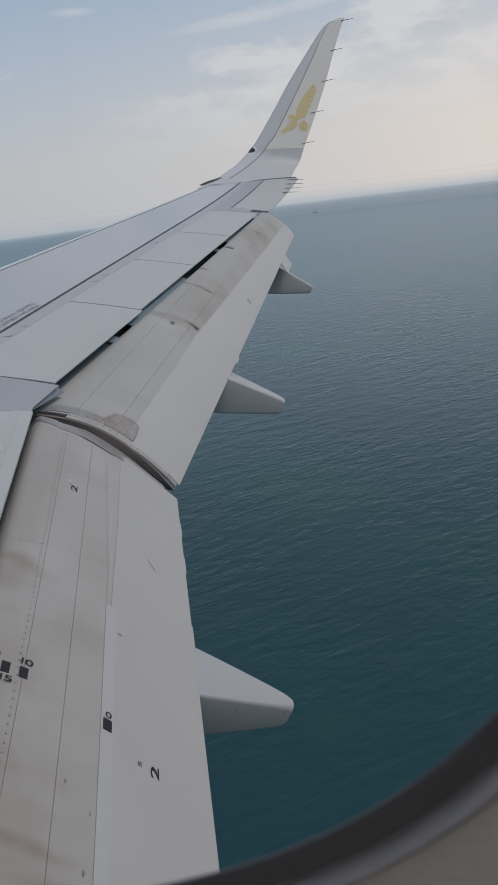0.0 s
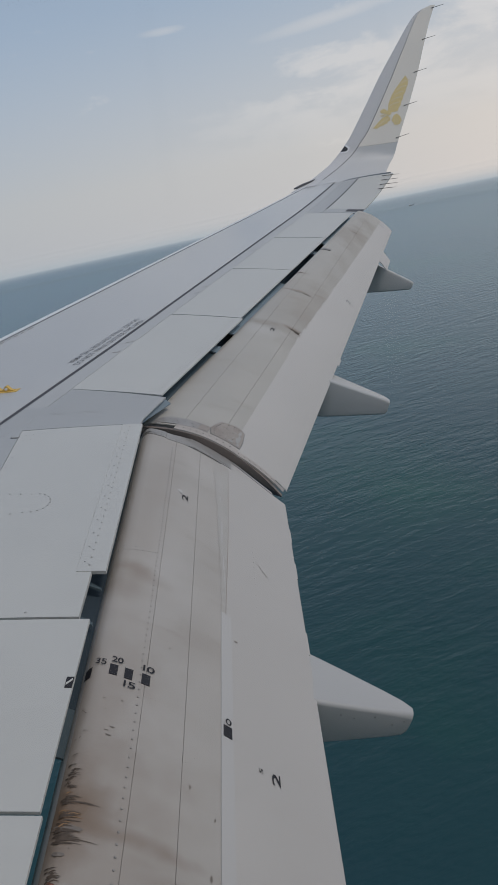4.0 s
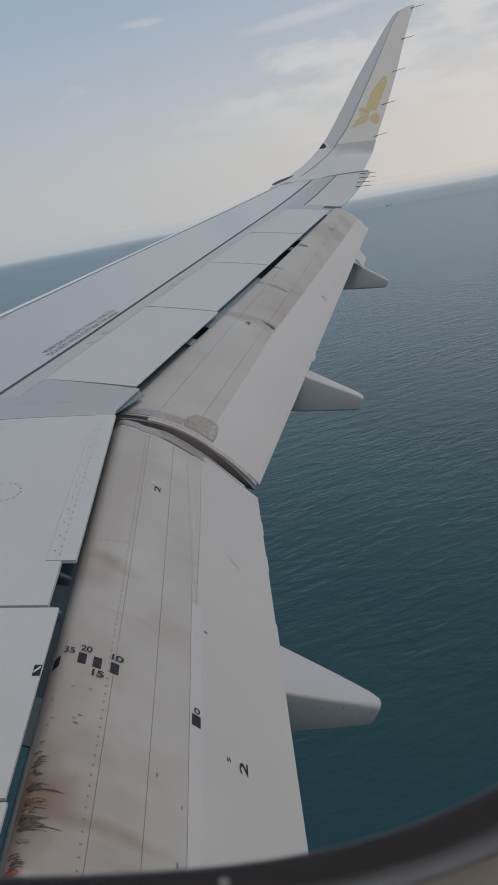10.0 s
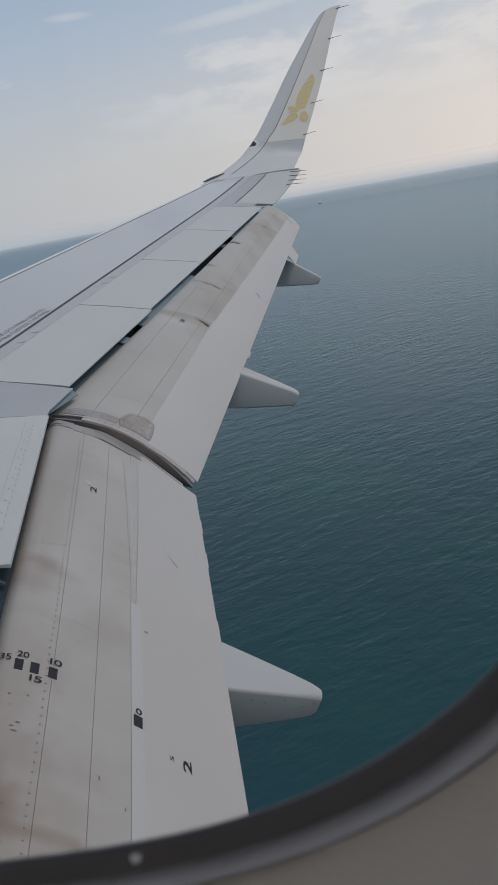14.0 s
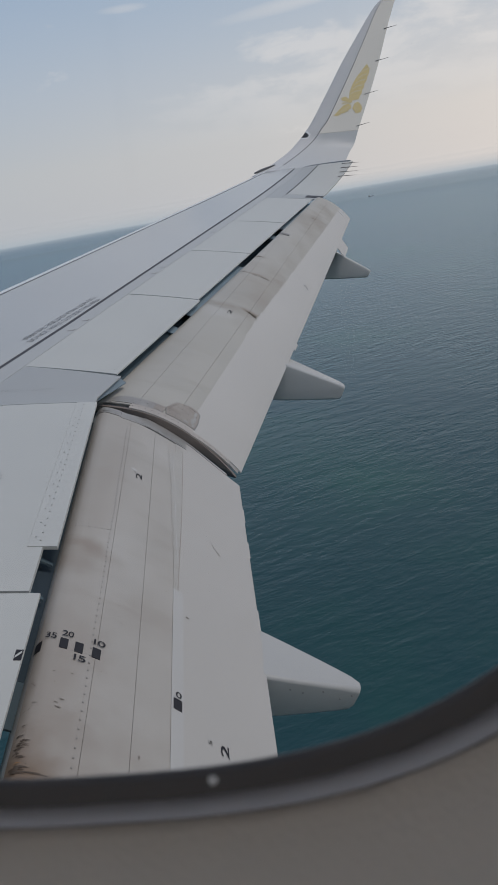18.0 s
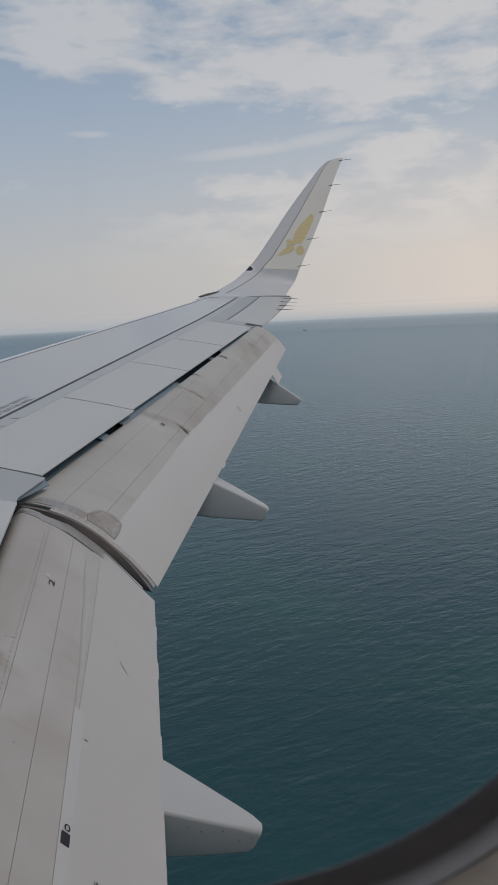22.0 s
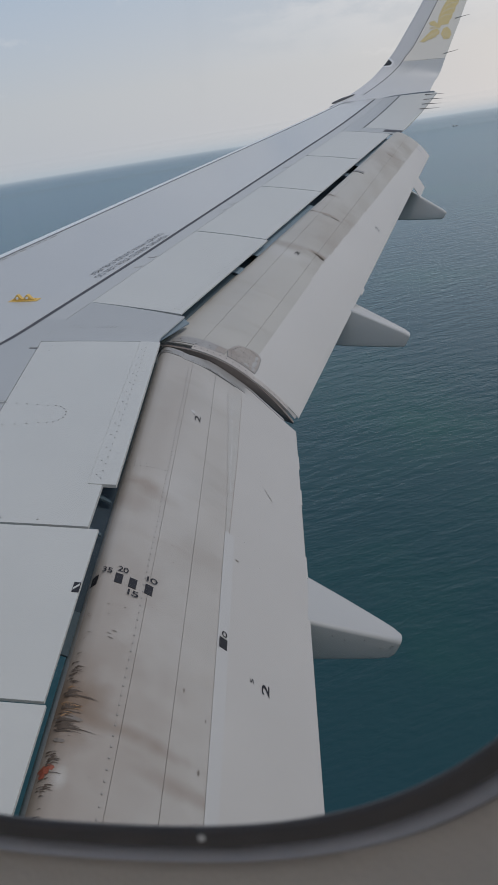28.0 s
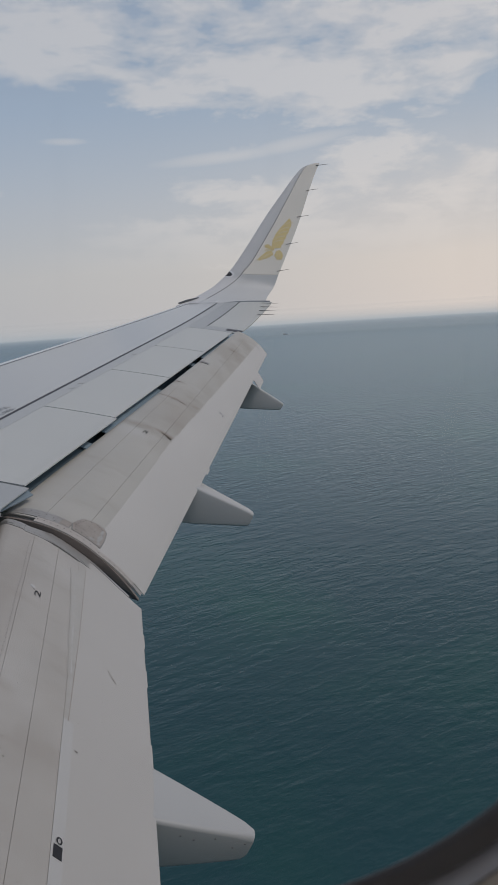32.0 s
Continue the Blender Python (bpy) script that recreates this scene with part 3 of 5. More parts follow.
# spoilers; the first one is cut a little askew at its inner end
inner_end = lambda a: 6.80 + 0.068 * (a + 0.05)
for k, (s0, s1) in enumerate(((6.80, 8.505), (8.522, 10.15), (10.168, 11.68), (11.70, 13.26))):
    sp = plate("spoiler", wing_out, -0.864, -0.05 if k == 0 else -0.078, inner_end if k == 0 else s0, s1, "wing_white", wing, nu=8, nv=16, thick=0.011, label="white spoiler panel lying flush")
    rows = [(-0.10, s0 + 0.06 + 0.055 * q) for q in range(int((s1 - s0 - 0.1) / 0.055))]
    rows = [r for r in rows if k == 0 or random.random() < 0.35]
    rows += [(-0.14, p) for _, p in rows[::2]] if k == 0 else []
    dots("rivets", wing_out, rows, "rivet", sp, 0.005)
    mid = s0 + 0.66 * (s1 - s0)
    dots("rivets", wing_out, [(-0.50 + 0.085 * math.cos(q), mid + 0.15 * math.sin(q)) for q in (math.tau * r / 16 for r in range(16)) if math.cos(q) > -0.8] +
         [(-0.82, s0 + 0.12 + 0.2 * r) for r in range(int((s1 - s0 - 0.2) / 0.2))], "rivet_pale", sp, 0.0036)
plate("kink_panel", wing_in, -0.864, 0.0, lambda a: 6.328 + 0.035 * a, lambda a: inner_end(a) - 0.004 - 0.026 * (1 + a / 0.864) - 0.32 * a, "wing_grey", wing, nu=8, nv=6, thick=0.009, label="blue-grey fixed panel beside the flap gap")
kink_rows = [(-1.02 + 0.042 * q, 6.352 + 0.03 * r) for q in range(12) for r in range(2) if q < 6 or r == 0]
kink_rows += [(-0.76 + 0.032 * q, 6.55 + 0.022 * r) for q in range(12) for r in range(2) if q not in (4, 5, 6)]
kink_rows += [(-1.03 - 0.004 * q, 6.78 - 0.06 * q) for q in range(9)] + [(-1.00 - 0.02 * q, 6.26 - 0.055 * q) for q in range(8)] + [(-0.93 - 0.02 * q, 6.26 - 0.055 * q) for q in range(6)]
dots("rivets", wing_in, kink_rows, "rivet_pale", wing, 0.0042)

# inboard fixed panel and spoiler
panel = plate("fixed_panel", lambda q, y, o: wing_in(a_front(y) + (-0.128 - a_front(y)) * q, y, o), 0, 1, 4.108, lambda q: 6.288 + 0.03 * q, "wing_white", wing, nu=8, nv=20, thick=0.02, label="white riveted panel ahead of the inboard flap")
edge = plate("edge_strip", wing_in, -0.126, 0.012, 4.45, 6.318, "wing_white", wing, nu=4, nv=16, thick=0.018, off=0.003, label="riveted trailing strip")
dots("rivets", wing_in, [(-0.072, 4.50 + 0.068 * q) for q in range(27)] + [(-0.098, 4.53 + 0.136 * q) for q in range(13)], "rivet", edge, 0.0044, rise=0.0048)
plate("fixed_panel_aft", wing_in, -0.1279, -0.055, 4.108, 4.4495, "wing_white", wing, nu=3, nv=6, thick=0.018, label="notched corner of the fixed panel")
ring_dots = [(-0.50 + 0.10 * math.cos(q), 5.16 + 0.11 * math.sin(q)) for q in (radians(-80 + 20 * w) for w in range(9))]
ring_dots += [(-0.53 - 0.065 * q, 5.27 + 0.006 * q) for q in range(5)] + [(-0.53 - 0.065 * q, 5.05 - 0.012 * q) for q in range(5)]
dots("rivets", wing_in, ring_dots + [(-0.79, 6.20), (-0.74, 6.21), (-0.74, 6.12), (-0.79, 6.10), (-0.68, 6.22)] +
     [(-0.80 + 0.17 * q, 4.14) for q in range(4)] + [(-0.79, 5.5 + 0.16 * q) for q in range(3)], "rivet", panel, 0.0055)
plate("inboard_spoiler", wing_in, -0.70, -0.006, 3.158, 4.092, "wing_white", wing, nu=8, nv=10, thick=0.012, label="white inboard spoiler panel")
plate("root_panel", wing_in, -0.70, 0.004, 1.78, 3.144, "wing_white", wing, nu=8, nv=14, thick=0.012, label="white panel beside the wing root")
for a, y, w in ((-0.862, 6.17, 0.016), (-0.835, 5.30, 0.016), (-0.815, 5.0, 0.014)):
    plate("slot_marking", wing_in, a - 0.03, a + 0.03, y - w, y + w, "faint", wing, nu=2, nv=2, thick=0.004, off=0.003)
    plate("slot_marking", wing_in, a - 0.02, a + 0.028, y - w * 0.4, y + w * 0.4, "wing_white", wing, nu=2, nv=2, thick=0.004, off=0.0055)

# under the spoilers: blue-grey panels, and dark sheets whose colour paints the slot's shade
plate("cove_panel", lambda q, y, o: wing_in(-0.30 + 0.27 * q, y, -0.05 - 0.10 * q + o), 0, 1, 3.74, 6.31, "cove_shade", wing, nu=4, nv=24, thick=0.01)
# dark sheet across the open cavity, standing in for its shade
plate("shade_sheet", lambda q, s, o: wing_out(-0.42 + 0.42 * q, s, -0.07 - 0.14 * q + o), 0, 1, 6.5, 13.25, "cove_shade", wing, nu=4, nv=40, thick=0.01)
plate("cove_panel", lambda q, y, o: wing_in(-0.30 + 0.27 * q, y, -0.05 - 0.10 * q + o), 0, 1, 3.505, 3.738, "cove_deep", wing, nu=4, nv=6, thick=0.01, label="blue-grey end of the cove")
for y in (4.165, 4.43):
    plate("cove_clip", lambda q, y, o: wing_in(-0.10 + 0.07 * q, y, -0.05 - 0.05 * q + o), 0, 1, lambda q, y=y: y + 0.025 * q, lambda q, y=y: y + 0.04, "cove_deep", wing, nu=4, nv=3, thick=0.012, label="small blue-grey bracket")
# darker than the other shroud panels: shade is put into its colour
plate("cove_panel", lambda q, s, o: wing_out(-0.28 + 0.20 * q, s, -0.050 - 0.050 * q + o), 0, 1, 6.90, 7.838, "cove_deep", wing, nu=4, nv=14, thick=0.008, label="shroud panel under the spoiler, its shade put into dark teal")
for s0, s1 in ((8.28, 9.86), (11.62, 13.22), (7.84, 7.97), (11.12, 11.24)):
    plate("cove_panel", lambda q, s, o: wing_out(-0.25 + 0.27 * q, s, -0.04 - 0.05 * q + o), 0, 1, s0, s1, "cove_blue", wing, nu=4, nv=14, thick=0.008,
          label="blue-grey shroud panel under the spoilers")

plate("kink_shroud", lambda q, y, o: wing_in(-0.03 + 0.046 * q * (y - 6.30) / 0.50, y, -0.020 - 0.040 * q * (y - 6.30) / 0.50 + o), 0, 1, 6.34, 6.80, "kink_light", wing, nu=4, nv=8, thick=0.008,
      label="blue-grey shroud beside the flap gap")

# aileron and tip panels
plate("tip_panel", wing_out, -0.864, -0.60, 13.275, lambda a: 16.03 + 0.32 * a, "wing_grey", wing, nu=4, nv=20, thick=0.02, label="grey fixed panel ahead of the aileron")
plate("aileron", wing_out, -0.585, 0.05, 13.55, lambda a: 16.03 + 0.32 * a, "wing_white", wing, nu=6, nv=24, thick=0.02, label="pale aileron at the wing tip")
plate("aileron_shroud", wing_out, -0.595, -0.03, 13.275, 13.54, "wing_grey", wing, nu=5, nv=5, thick=0.02)
plate("aileron_seam", wing_out, -0.606, -0.580, 13.55, 15.80, "seam", wing, nu=2, nv=20, thick=0.01, off=0.001)
plate("aileron_end", wing_out, -0.22, 0.05, 13.36, 13.50, "seam", wing, nu=3, nv=3, thick=0.01, off=0.004)

# warning lines on the skin
def beside_seam(u, v, o):
    return wing_in(u + 0.04 * (v - 8.14), v, o)


lettering("warning_text", "DO NOT WALK OUTSIDE THIS AREA", beside_seam, -1.124, 8.12, 1.11, 0.056, 90, "stencil", wing, off=0.004, bold=-0.010)
lettering("warning_text", "DO NOT WALK OUTSIDE THIS AREA", beside_seam, -1.210, 8.18, 1.11, 0.056, 270, "stencil", wing, off=0.004, bold=-0.010)
# worn lines of small writing near the slat, too faint to read
rnd = random.Random(11)
for row, start in ((0.846, 7.30), (0.861, 7.40)):
    y = start
    while y < 8.75:
        w = 0.03 + 0.06 * rnd.random()
        plate("faded_writing", lambda q, y, o: wing_in(-q * c_of(y), y, o), row, row + 0.005, y, y + w, "rivet_pale", wing, nu=2, nv=2, thick=0.003, off=0.003)
        y += w + 0.05

# bracket marks on the strip
for y in (7.79, 8.035, 9.49, 9.71, 11.31):
    plate("bracket_mark", wing_in, -0.945, -0.885, y, y + 0.007, "rivet_pale", wing, nu=2, nv=2, thick=0.003, off=0.0025)
    plate("bracket_mark", wing_in, -0.897, -0.885, y + 0.007, y + 0.03, "rivet_pale", wing, nu=2, nv=2, thick=0.003, off=0.0025)

# yellow rope fitting on the skin
hook = [(-1.575, 7.09), (-1.385, 7.10)]
verts, faces = [], []
prof = []
for q in range(25):
    t = q / 24
    h = 0.010 + 0.040 * (math.exp(-((t - 0.27) / 0.13) ** 2) + 0.95 * math.exp(-((t - 0.70) / 0.13) ** 2))
    prof.append((t, h))
for side in (-0.012, 0.012):
    for t, h in prof:
        base = wing_in(hook[0][0] + (hook[1][0] - hook[0][0]) * t, 7.10 + side)
        verts += [base, base + Vector((0, 0, h))]
for q in range(24):
    a, b = 2 * q, 50 + 2 * q
    faces += [(a, a + 2, a + 3, a + 1), (b, b + 1, b + 3, b + 2), (a + 1, a + 3, b + 3, b + 1)]
faces += [(0, 1, 51, 50), (48, 98, 99, 49)]
fit_hook = link_mesh("rope_fitting", verts, faces, "yellow", wing, smooth=False, label="yellow rope attachment fitting")
plate("base_pad", wing_in, -1.595, -1.355, 7.07, 7.13, "yellow", fit_hook, nu=3, nv=3, thick=0.004, off=0.004)
for t in (0.27, 0.70):
    c = wing_in(hook[0][0] + 0.19 * t, 7.085, 0.024)
    tube("eye", [c + Vector((0, -0.004, 0)), c + Vector((0, 0.03, 0))], [0.011, 0.011], "white_dot", fit_hook, 12)

# ---- flaps ----
def flap_body(name, fn, y0, y1, ny, label):
    """The whole flap as a closed body a little below its skins."""
    upper = [-0.16, -0.13, -0.09, -0.04, 0.02, 0.1, 0.2, 0.3, 0.4, 0.5, 0.6, 0.7, 0.8, 0.9, 0.985]
    verts, faces = [], []
    for j in range(ny):
        y = y0 + (y1 - y0) * j / (ny - 1)
        ring = [fn(v, y, -0.005) for v in upper]
        for v in reversed(upper[1:-1]):
            q = (v + 0.16) / 1.16
            ring.append(fn(v, y, -0.012 - 0.62 * q ** 0.55 * (1 - q) ** 1.15 * 0.55))
        verts += ring
    k = 2 * len(upper) - 2
    for j in range(ny - 1):
        faces += [(j * k + i, j * k + (i + 1) % k, (j + 1) * k + (i + 1) % k, (j + 1) * k + i) for i in range(k)]
    faces += [tuple(range(k)), tuple(range((ny - 1) * k, ny * k))]
    return link_mesh(name, verts, faces, "flap_seam", wing, label=label)


# how far the inboard flap's end strips reach
strip = lambda pts: (lambda v: next(a[1] + (b[1] - a[1]) * (v - a[0]) / (b[0] - a[0]) for a, b in zip(pts, pts[1:]) if v <= b[0] + 1e-6))
edge_y = strip([(-0.08, 6.45), (0.08, 6.468), (0.212, 6.467), (0.34, 6.525), (0.45, 6.535), (0.66, 6.53), (0.90, 6.436), (1.0, 6.40)])
strip_y = lambda pts: (lambda y: strip(pts)(min(max(y, pts[0][0]), pts[-1][0])))
inner = flap_body("inboard_flap", flap_in, 1.95, 6.39, 40, "lowered inboard flap with weathered beige and white skins")
cuts = [(-0.10, 0.2445, "flap_beige", "nose_skin"), (0.2463, 0.4088, "flap_beige", "middle_skin"), (0.4105, 0.5505, "flap_beige", "rear_skin")]
for v0, v1, mat_name, nm in cuts:
    plate(nm, flap_in, v0, v1, 1.97, 6.375, mat_name, inner, nu=10 if v0 < 0 else 6, nv=50, thick=0.008)
plate("cover_strip", flap_in, 0.551, 0.60, 1.97, 4.62, "cover", inner, nu=3, nv=30, thick=0.01, off=0.0035, label="raised white cover strip")
plate("trailing_skin", flap_in, 0.5508, 1.0, 1.96, lambda v: 6.385 if v < 0.60 else edge_y(v) - 0.028, "inner_white", inner, nu=10, nv=50, thick=0.009, off=0.0006, label="white trailing skin")
wedge_in = strip_y([(4.58, 0.562), (4.95, 0.555), (5.34, 0.541), (5.84, 0.526), (6.16, 0.508), (6.34, 0.506)])
wedge_out = strip_y([(4.58, 0.5705), (5.40, 0.590), (6.34, 0.598)])
plate("rear_skin", lambda q, y, o: flap_in(0.5508 + (wedge_out(y) - 0.5508) * q, y, o), 0, 1, 4.63, 6.372, "flap_beige", inner, nu=3, nv=24, thick=0.004, off=0.0013)
plate("worn_strip", lambda q, y, o: flap_in(wedge_in(y) + (wedge_out(y) - wedge_in(y)) * q, y, o), 0, 1, 4.60, lambda q: 6.16 + 0.17 * q, "scraped", inner, nu=4, nv=40, thick=0.004, off=0.0019, label="pale scraped wedge of bare paint")
plate("strip_edge", lambda q, y, o: flap_in(wedge_out(y) + 0.0045 * q, y, o), 0, 1, 4.60, 6.33, "doubler", inner, nu=2, nv=24, thick=0.004, off=0.0023)
riv = [(0.225 + 0.0014 * math.sin(9 * y), y) for y in (2.0 + 0.042 * q for q in range(102))]
dots("rivets", flap_in, riv, "rivet_pale", inner, 0.0044)
dots("rivets", flap_in, [(0.02 + 0.032 * q, 4.79 + 0.010 * q) for q in range(7)] + [(0.05, 4.835), (0.11, 4.85)], "rivet_pale", inner, 0.0045)
dots("rivets", flap_in, [(0.736, 4.46 + 0.055 * q) for q in range(19) if q not in (0, 2, 3, 4, 5, 8, 10, 13)] + [(0.62, 4.654), (0.655, 4.640), (0.71, 4.628)] + [(0.76, 3.5), (0.755, 3.6)], "rivet_pale", inner, 0.003)
specks = [(0.05 + 0.5 * random.random() ** 1.3, 2.3 + 3.9 * random.random()) for _ in range(40)]
dots("specks", flap_in, specks, "grey_chip", inner, 0.0019)
for y, w in ((6.0, 0.012), (5.57, 0.01), (4.87, 0.02)):
    plate("trailing_tab", flap_in, 0.985, 1.006, y - 0.16, y + w, "flap_white", inner, nu=2, nv=4, thick=0.006)


def chip(fn, v, y, lv, ly, seed, lift):
    """A ragged flake patch on a surface."""
    rnd = random.Random(seed)
    pts = []
    for s in range(14):
        q = math.tau * s / 14
        r = 0.70 + 0.38 * rnd.random()
        pts.append(fn(v + lv * r * math.cos(q), y + ly * r * math.sin(q), lift))
    c = fn(v, y, lift + 0.0002)
    return [c] + pts


def chips(name, fn, places, material, parent, label="", lift=0.002):
    verts, faces = [], []
    for k, (v, y, lv, ly) in enumerate(places):
        pts = chip(fn, v, y, lv, ly, k * 7 + 3, lift)
        b = len(verts)
        verts += pts
        faces += [(b, b + 1 + s, b + 1 + (s + 1) % 14) for s in range(14)]
    return tagged(link_mesh(name, verts, faces, material, parent, smooth=False, label=label), kind="stuff")


rnd = random.Random(5)
flakes = []
for _ in range(120):
    y = 4.7 + 1.5 * rnd.random()
    flakes.append((wedge_in(y) + 0.007 * (rnd.random() - 0.6), y, 0.0015 + 0.004 * rnd.random(), 0.008 + 0.03 * rnd.random()))
chips("worn_edge", flap_in, flakes, "scraped", inner, "ragged pale paint edge", 0.0022)
flakes = []
for _ in range(46):
    y = 4.9 + 1.3 * rnd.random()
    flakes.append((wedge_in(y) + 0.012 + 0.02 * rnd.random() * (y - 4.7) / 1.5, y, 0.001 + 0.003 * rnd.random(), 0.006 + 0.03 * rnd.random()))
chips("worn_flecks", flap_in, flakes, "cover", inner, "bright scraped flecks", 0.0026)
chips("scuffs", flap_in, [(0.768, 5.278, 0.004, 0.010), (0.776, 5.262, 0.003, 0.010), (0.786, 5.245, 0.005, 0.008), (0.796, 5.232, 0.006, 0.007), (0.806, 5.218, 0.006, 0.009)], "grey_chip", inner)


def streaks(name, fn, rows, material, parent, seed, label=""):
    """Ragged flame-like flakes that start at the nose and bend outboard: rows of (y, count, reach, spread, width)."""
    rnd = random.Random(seed)
    verts, faces = [], []
    for y0, count, reach, spread, width in rows:
        for _ in range(count):
            y, v, run = rnd.gauss(y0, spread), 0.018 + 0.03 * rnd.random(), reach * (0.25 + 0.75 * rnd.random())
            hump, w0, b = 0.001 + 0.006 * rnd.random(), 1.25 * width * (0.4 + 0.8 * rnd.random()), len(verts)
            for k in range(7):
                t = k / 6
                mid = y + hump * math.sin(2.2 * t) + 0.04 * run * t + 0.002 * (rnd.random() - 0.5)
                w = w0 * (1 - t) ** 0.7 * (0.55 + 0.9 * rnd.random()) + 0.0004
                verts += [fn(v + run * t, mid - w, 0.0021), fn(v + run * t, mid + w, 0.0021)]
            faces += [(b + 2 * k, b + 2 * k + 1, b + 2 * k + 3, b + 2 * k + 2) for k in range(6)]
    return tagged(link_mesh(name, verts, faces, material, parent, smooth=False, label=label), kind="stuff")


streaks("paint_chips", flap_in, [(3.39, 10, 0.045, 0.012, 0.0022), (3.355, 6, 0.03, 0.01, 0.002), (3.33, 5, 0.03, 0.008, 0.0018), (3.28, 13, 0.07, 0.007, 0.0026), (3.275, 3, 0.15, 0.005, 0.0016),
                                 (3.225, 14, 0.07, 0.012, 0.003), (3.18, 8, 0.07, 0.010, 0.003), (3.145, 12, 0.08, 0.010, 0.0024), (3.135, 4, 0.14, 0.006, 0.002), (3.05, 6, 0.04, 0.012, 0.002),
                                 (3.01, 8, 0.045, 0.014, 0.002), (2.93, 9, 0.04, 0.016, 0.0022), (3.50, 4, 0.02, 0.05, 0.0015), (3.62, 4, 0.02, 0.05, 0.0014), (2.80, 6, 0.035, 0.05, 0.002)],
        "chip", inner, 21, "dark flaked paint along the flap nose")
streaks("primer_streaks", flap_in, [(3.235, 5, 0.07, 0.012, 0.0022), (3.19, 4, 0.06, 0.010, 0.002), (3.30, 2, 0.05, 0.01, 0.0014)], "ochre_chip", inner, 34, "ochre primer showing between the flakes")
chips("filler_patch", flap_in, [(0.045, 3.182, 0.045, 0.013), (0.085, 3.188, 0.035, 0.010), (0.052, 3.095, 0.024, 0.008)], "grey_chip", inner, "grey-brown bare filler")
chips("primer_patch", flap_in, [(0.028, 2.985, 0.026, 0.017), (0.050, 2.998, 0.016, 0.010), (0.026, 2.962, 0.014, 0.009)], "red_chip", inner, "bare red primer")
chips("scuffs", flap_in, [(0.15, 3.62, 0.012, 0.003), (0.14, 3.58, 0.014, 0.003), (0.13, 3.60, 0.010, 0.002), (0.10, 3.75, 0.006, 0.003), (0.17, 3.76, 0.006, 0.003),
                          (0.44, 3.5, 0.003, 0.012), (0.53, 3.42, 0.003, 0.010), (0.52, 3.2, 0.004, 0.014), (0.62, 4.45, 0.010, 0.006), (0.33, 4.16, 0.005, 0.003), (0.31, 4.27, 0.004, 0.003)], "grey_chip", inner)
plate("nose_edge", flap_in, -0.03, 0.004, 1.98, 6.26, "cover", inner, nu=4, nv=40, thick=0.004, off=0.0015, label="bright worn nose edge")
# thin lines of the flap's travel scale
for v, y in ((0.115, 3.913), (0.177, 3.912), (0.247, 3.914), (0.577, 3.850), (0.008, 3.882)):
    plate("scale_mark", flap_in, v - 0.017, v + 0.017, y - 0.029, y + 0.029, "mark", inner, nu=3, nv=3, thick=0.003, off=0.0060 if v > 0.5 else 0.0045 if v < 0.05 else 0.0022, label="black square mark")
for txt, v, y in (("35", 0.058, 3.942), ("20", 0.1255, 3.970), ("15", 0.187, 3.851), ("10", 0.254, 3.974), ("0", 0.580, 3.903)):
    lettering("scale_number", txt, flap_in, v, y, 0.0235 * len(txt), 0.033, 0, "mark", inner, off=0.0064 if v > 0.5 else 0.0048, bold=0.008, spacing=0.78 if txt[0] == "1" else 0.95)
pointer = plate("pointer_mark", wing_in, -0.034, -0.0065, 3.682, 3.738, "mark", wing, nu=2, nv=2, thick=0.003, off=0.003, label="black pointer mark with a pale slash on the spoiler edge")
plate("pale_slash", lambda u, v, o: wing_in(-0.034 + 0.026 * u, 3.690 + 0.030 * u + 0.012 * v, o), 0.1, 0.95, 0, 1, "wing_white", pointer, nu=2, nv=2, thick=0.002, off=0.0045)
lettering("panel_number", "2", flap_in, 0.335, 5.585, 0.072, 0.036, 90, "mark", inner, off=0.002, bold=0.012)
lettering("panel_number", "2", flap_in, 0.765, 3.750, 0.060, 0.033, 90, "mark", inner, off=0.003, bold=0.012)
lettering("panel_number", "5", flap_in, 0.706, 3.752, 0.024, 0.014, 90, "mark", inner, off=0.003)
dots("filler_cap", flap_in, [(0.302, 5.645)], "cover", inner, 0.02, rise=0.001)
dots("filler_cap", flap_in, [(0.312, 5.618)], "rivet_pale", inner, 0.007, rise=0.001)
# outboard end of the inboard flap: metal closing strips
for v0, v1, low, high, o, thick in ((-0.06, 0.170, lambda v: 6.372, edge_y, 0.0044, 0.03), (0.1715, 0.36, lambda v: 6.352 + 0.18 * (v - 0.17), lambda v: edge_y(v) - 0.004, 0.0030, 0.03),
                                    (0.335, 0.62, lambda v: 6.392, edge_y, 0.0056, 0.025), (0.6205, 0.91, lambda v: edge_y(v) - 0.030, edge_y, 0.0044, 0.03)):
    st = plate("end_strip", flap_in, v0, v1, low, high, "metal", inner, nu=12, nv=4, thick=thick, off=o, label="worn bare metal end strip")
for v, y, lv, ly in ((0.06, 6.415, 0.035, 0.022), (0.02, 6.40, 0.02, 0.015), (0.52, 6.43, 0.05, 0.006), (0.57, 6.415, 0.035, 0.006), (0.46, 6.44, 0.03, 0.005)):
    chips("bare_patch", lambda a, b, o: flap_in(a, b, o + 0.006), [(v, y, lv, ly)], "bright_metal", inner, "bright scraped metal")
dots("rivets", flap_in, [(0.0 + 0.045 * q, 6.385) for q in range(4)] + [(0.20 + 0.04 * q, 6.378 + 0.007 * q) for q in range(4)] + [(0.37 + 0.05 * q, 6.40) for q in range(5)], "seam", inner, 0.004, rise=0.0062)

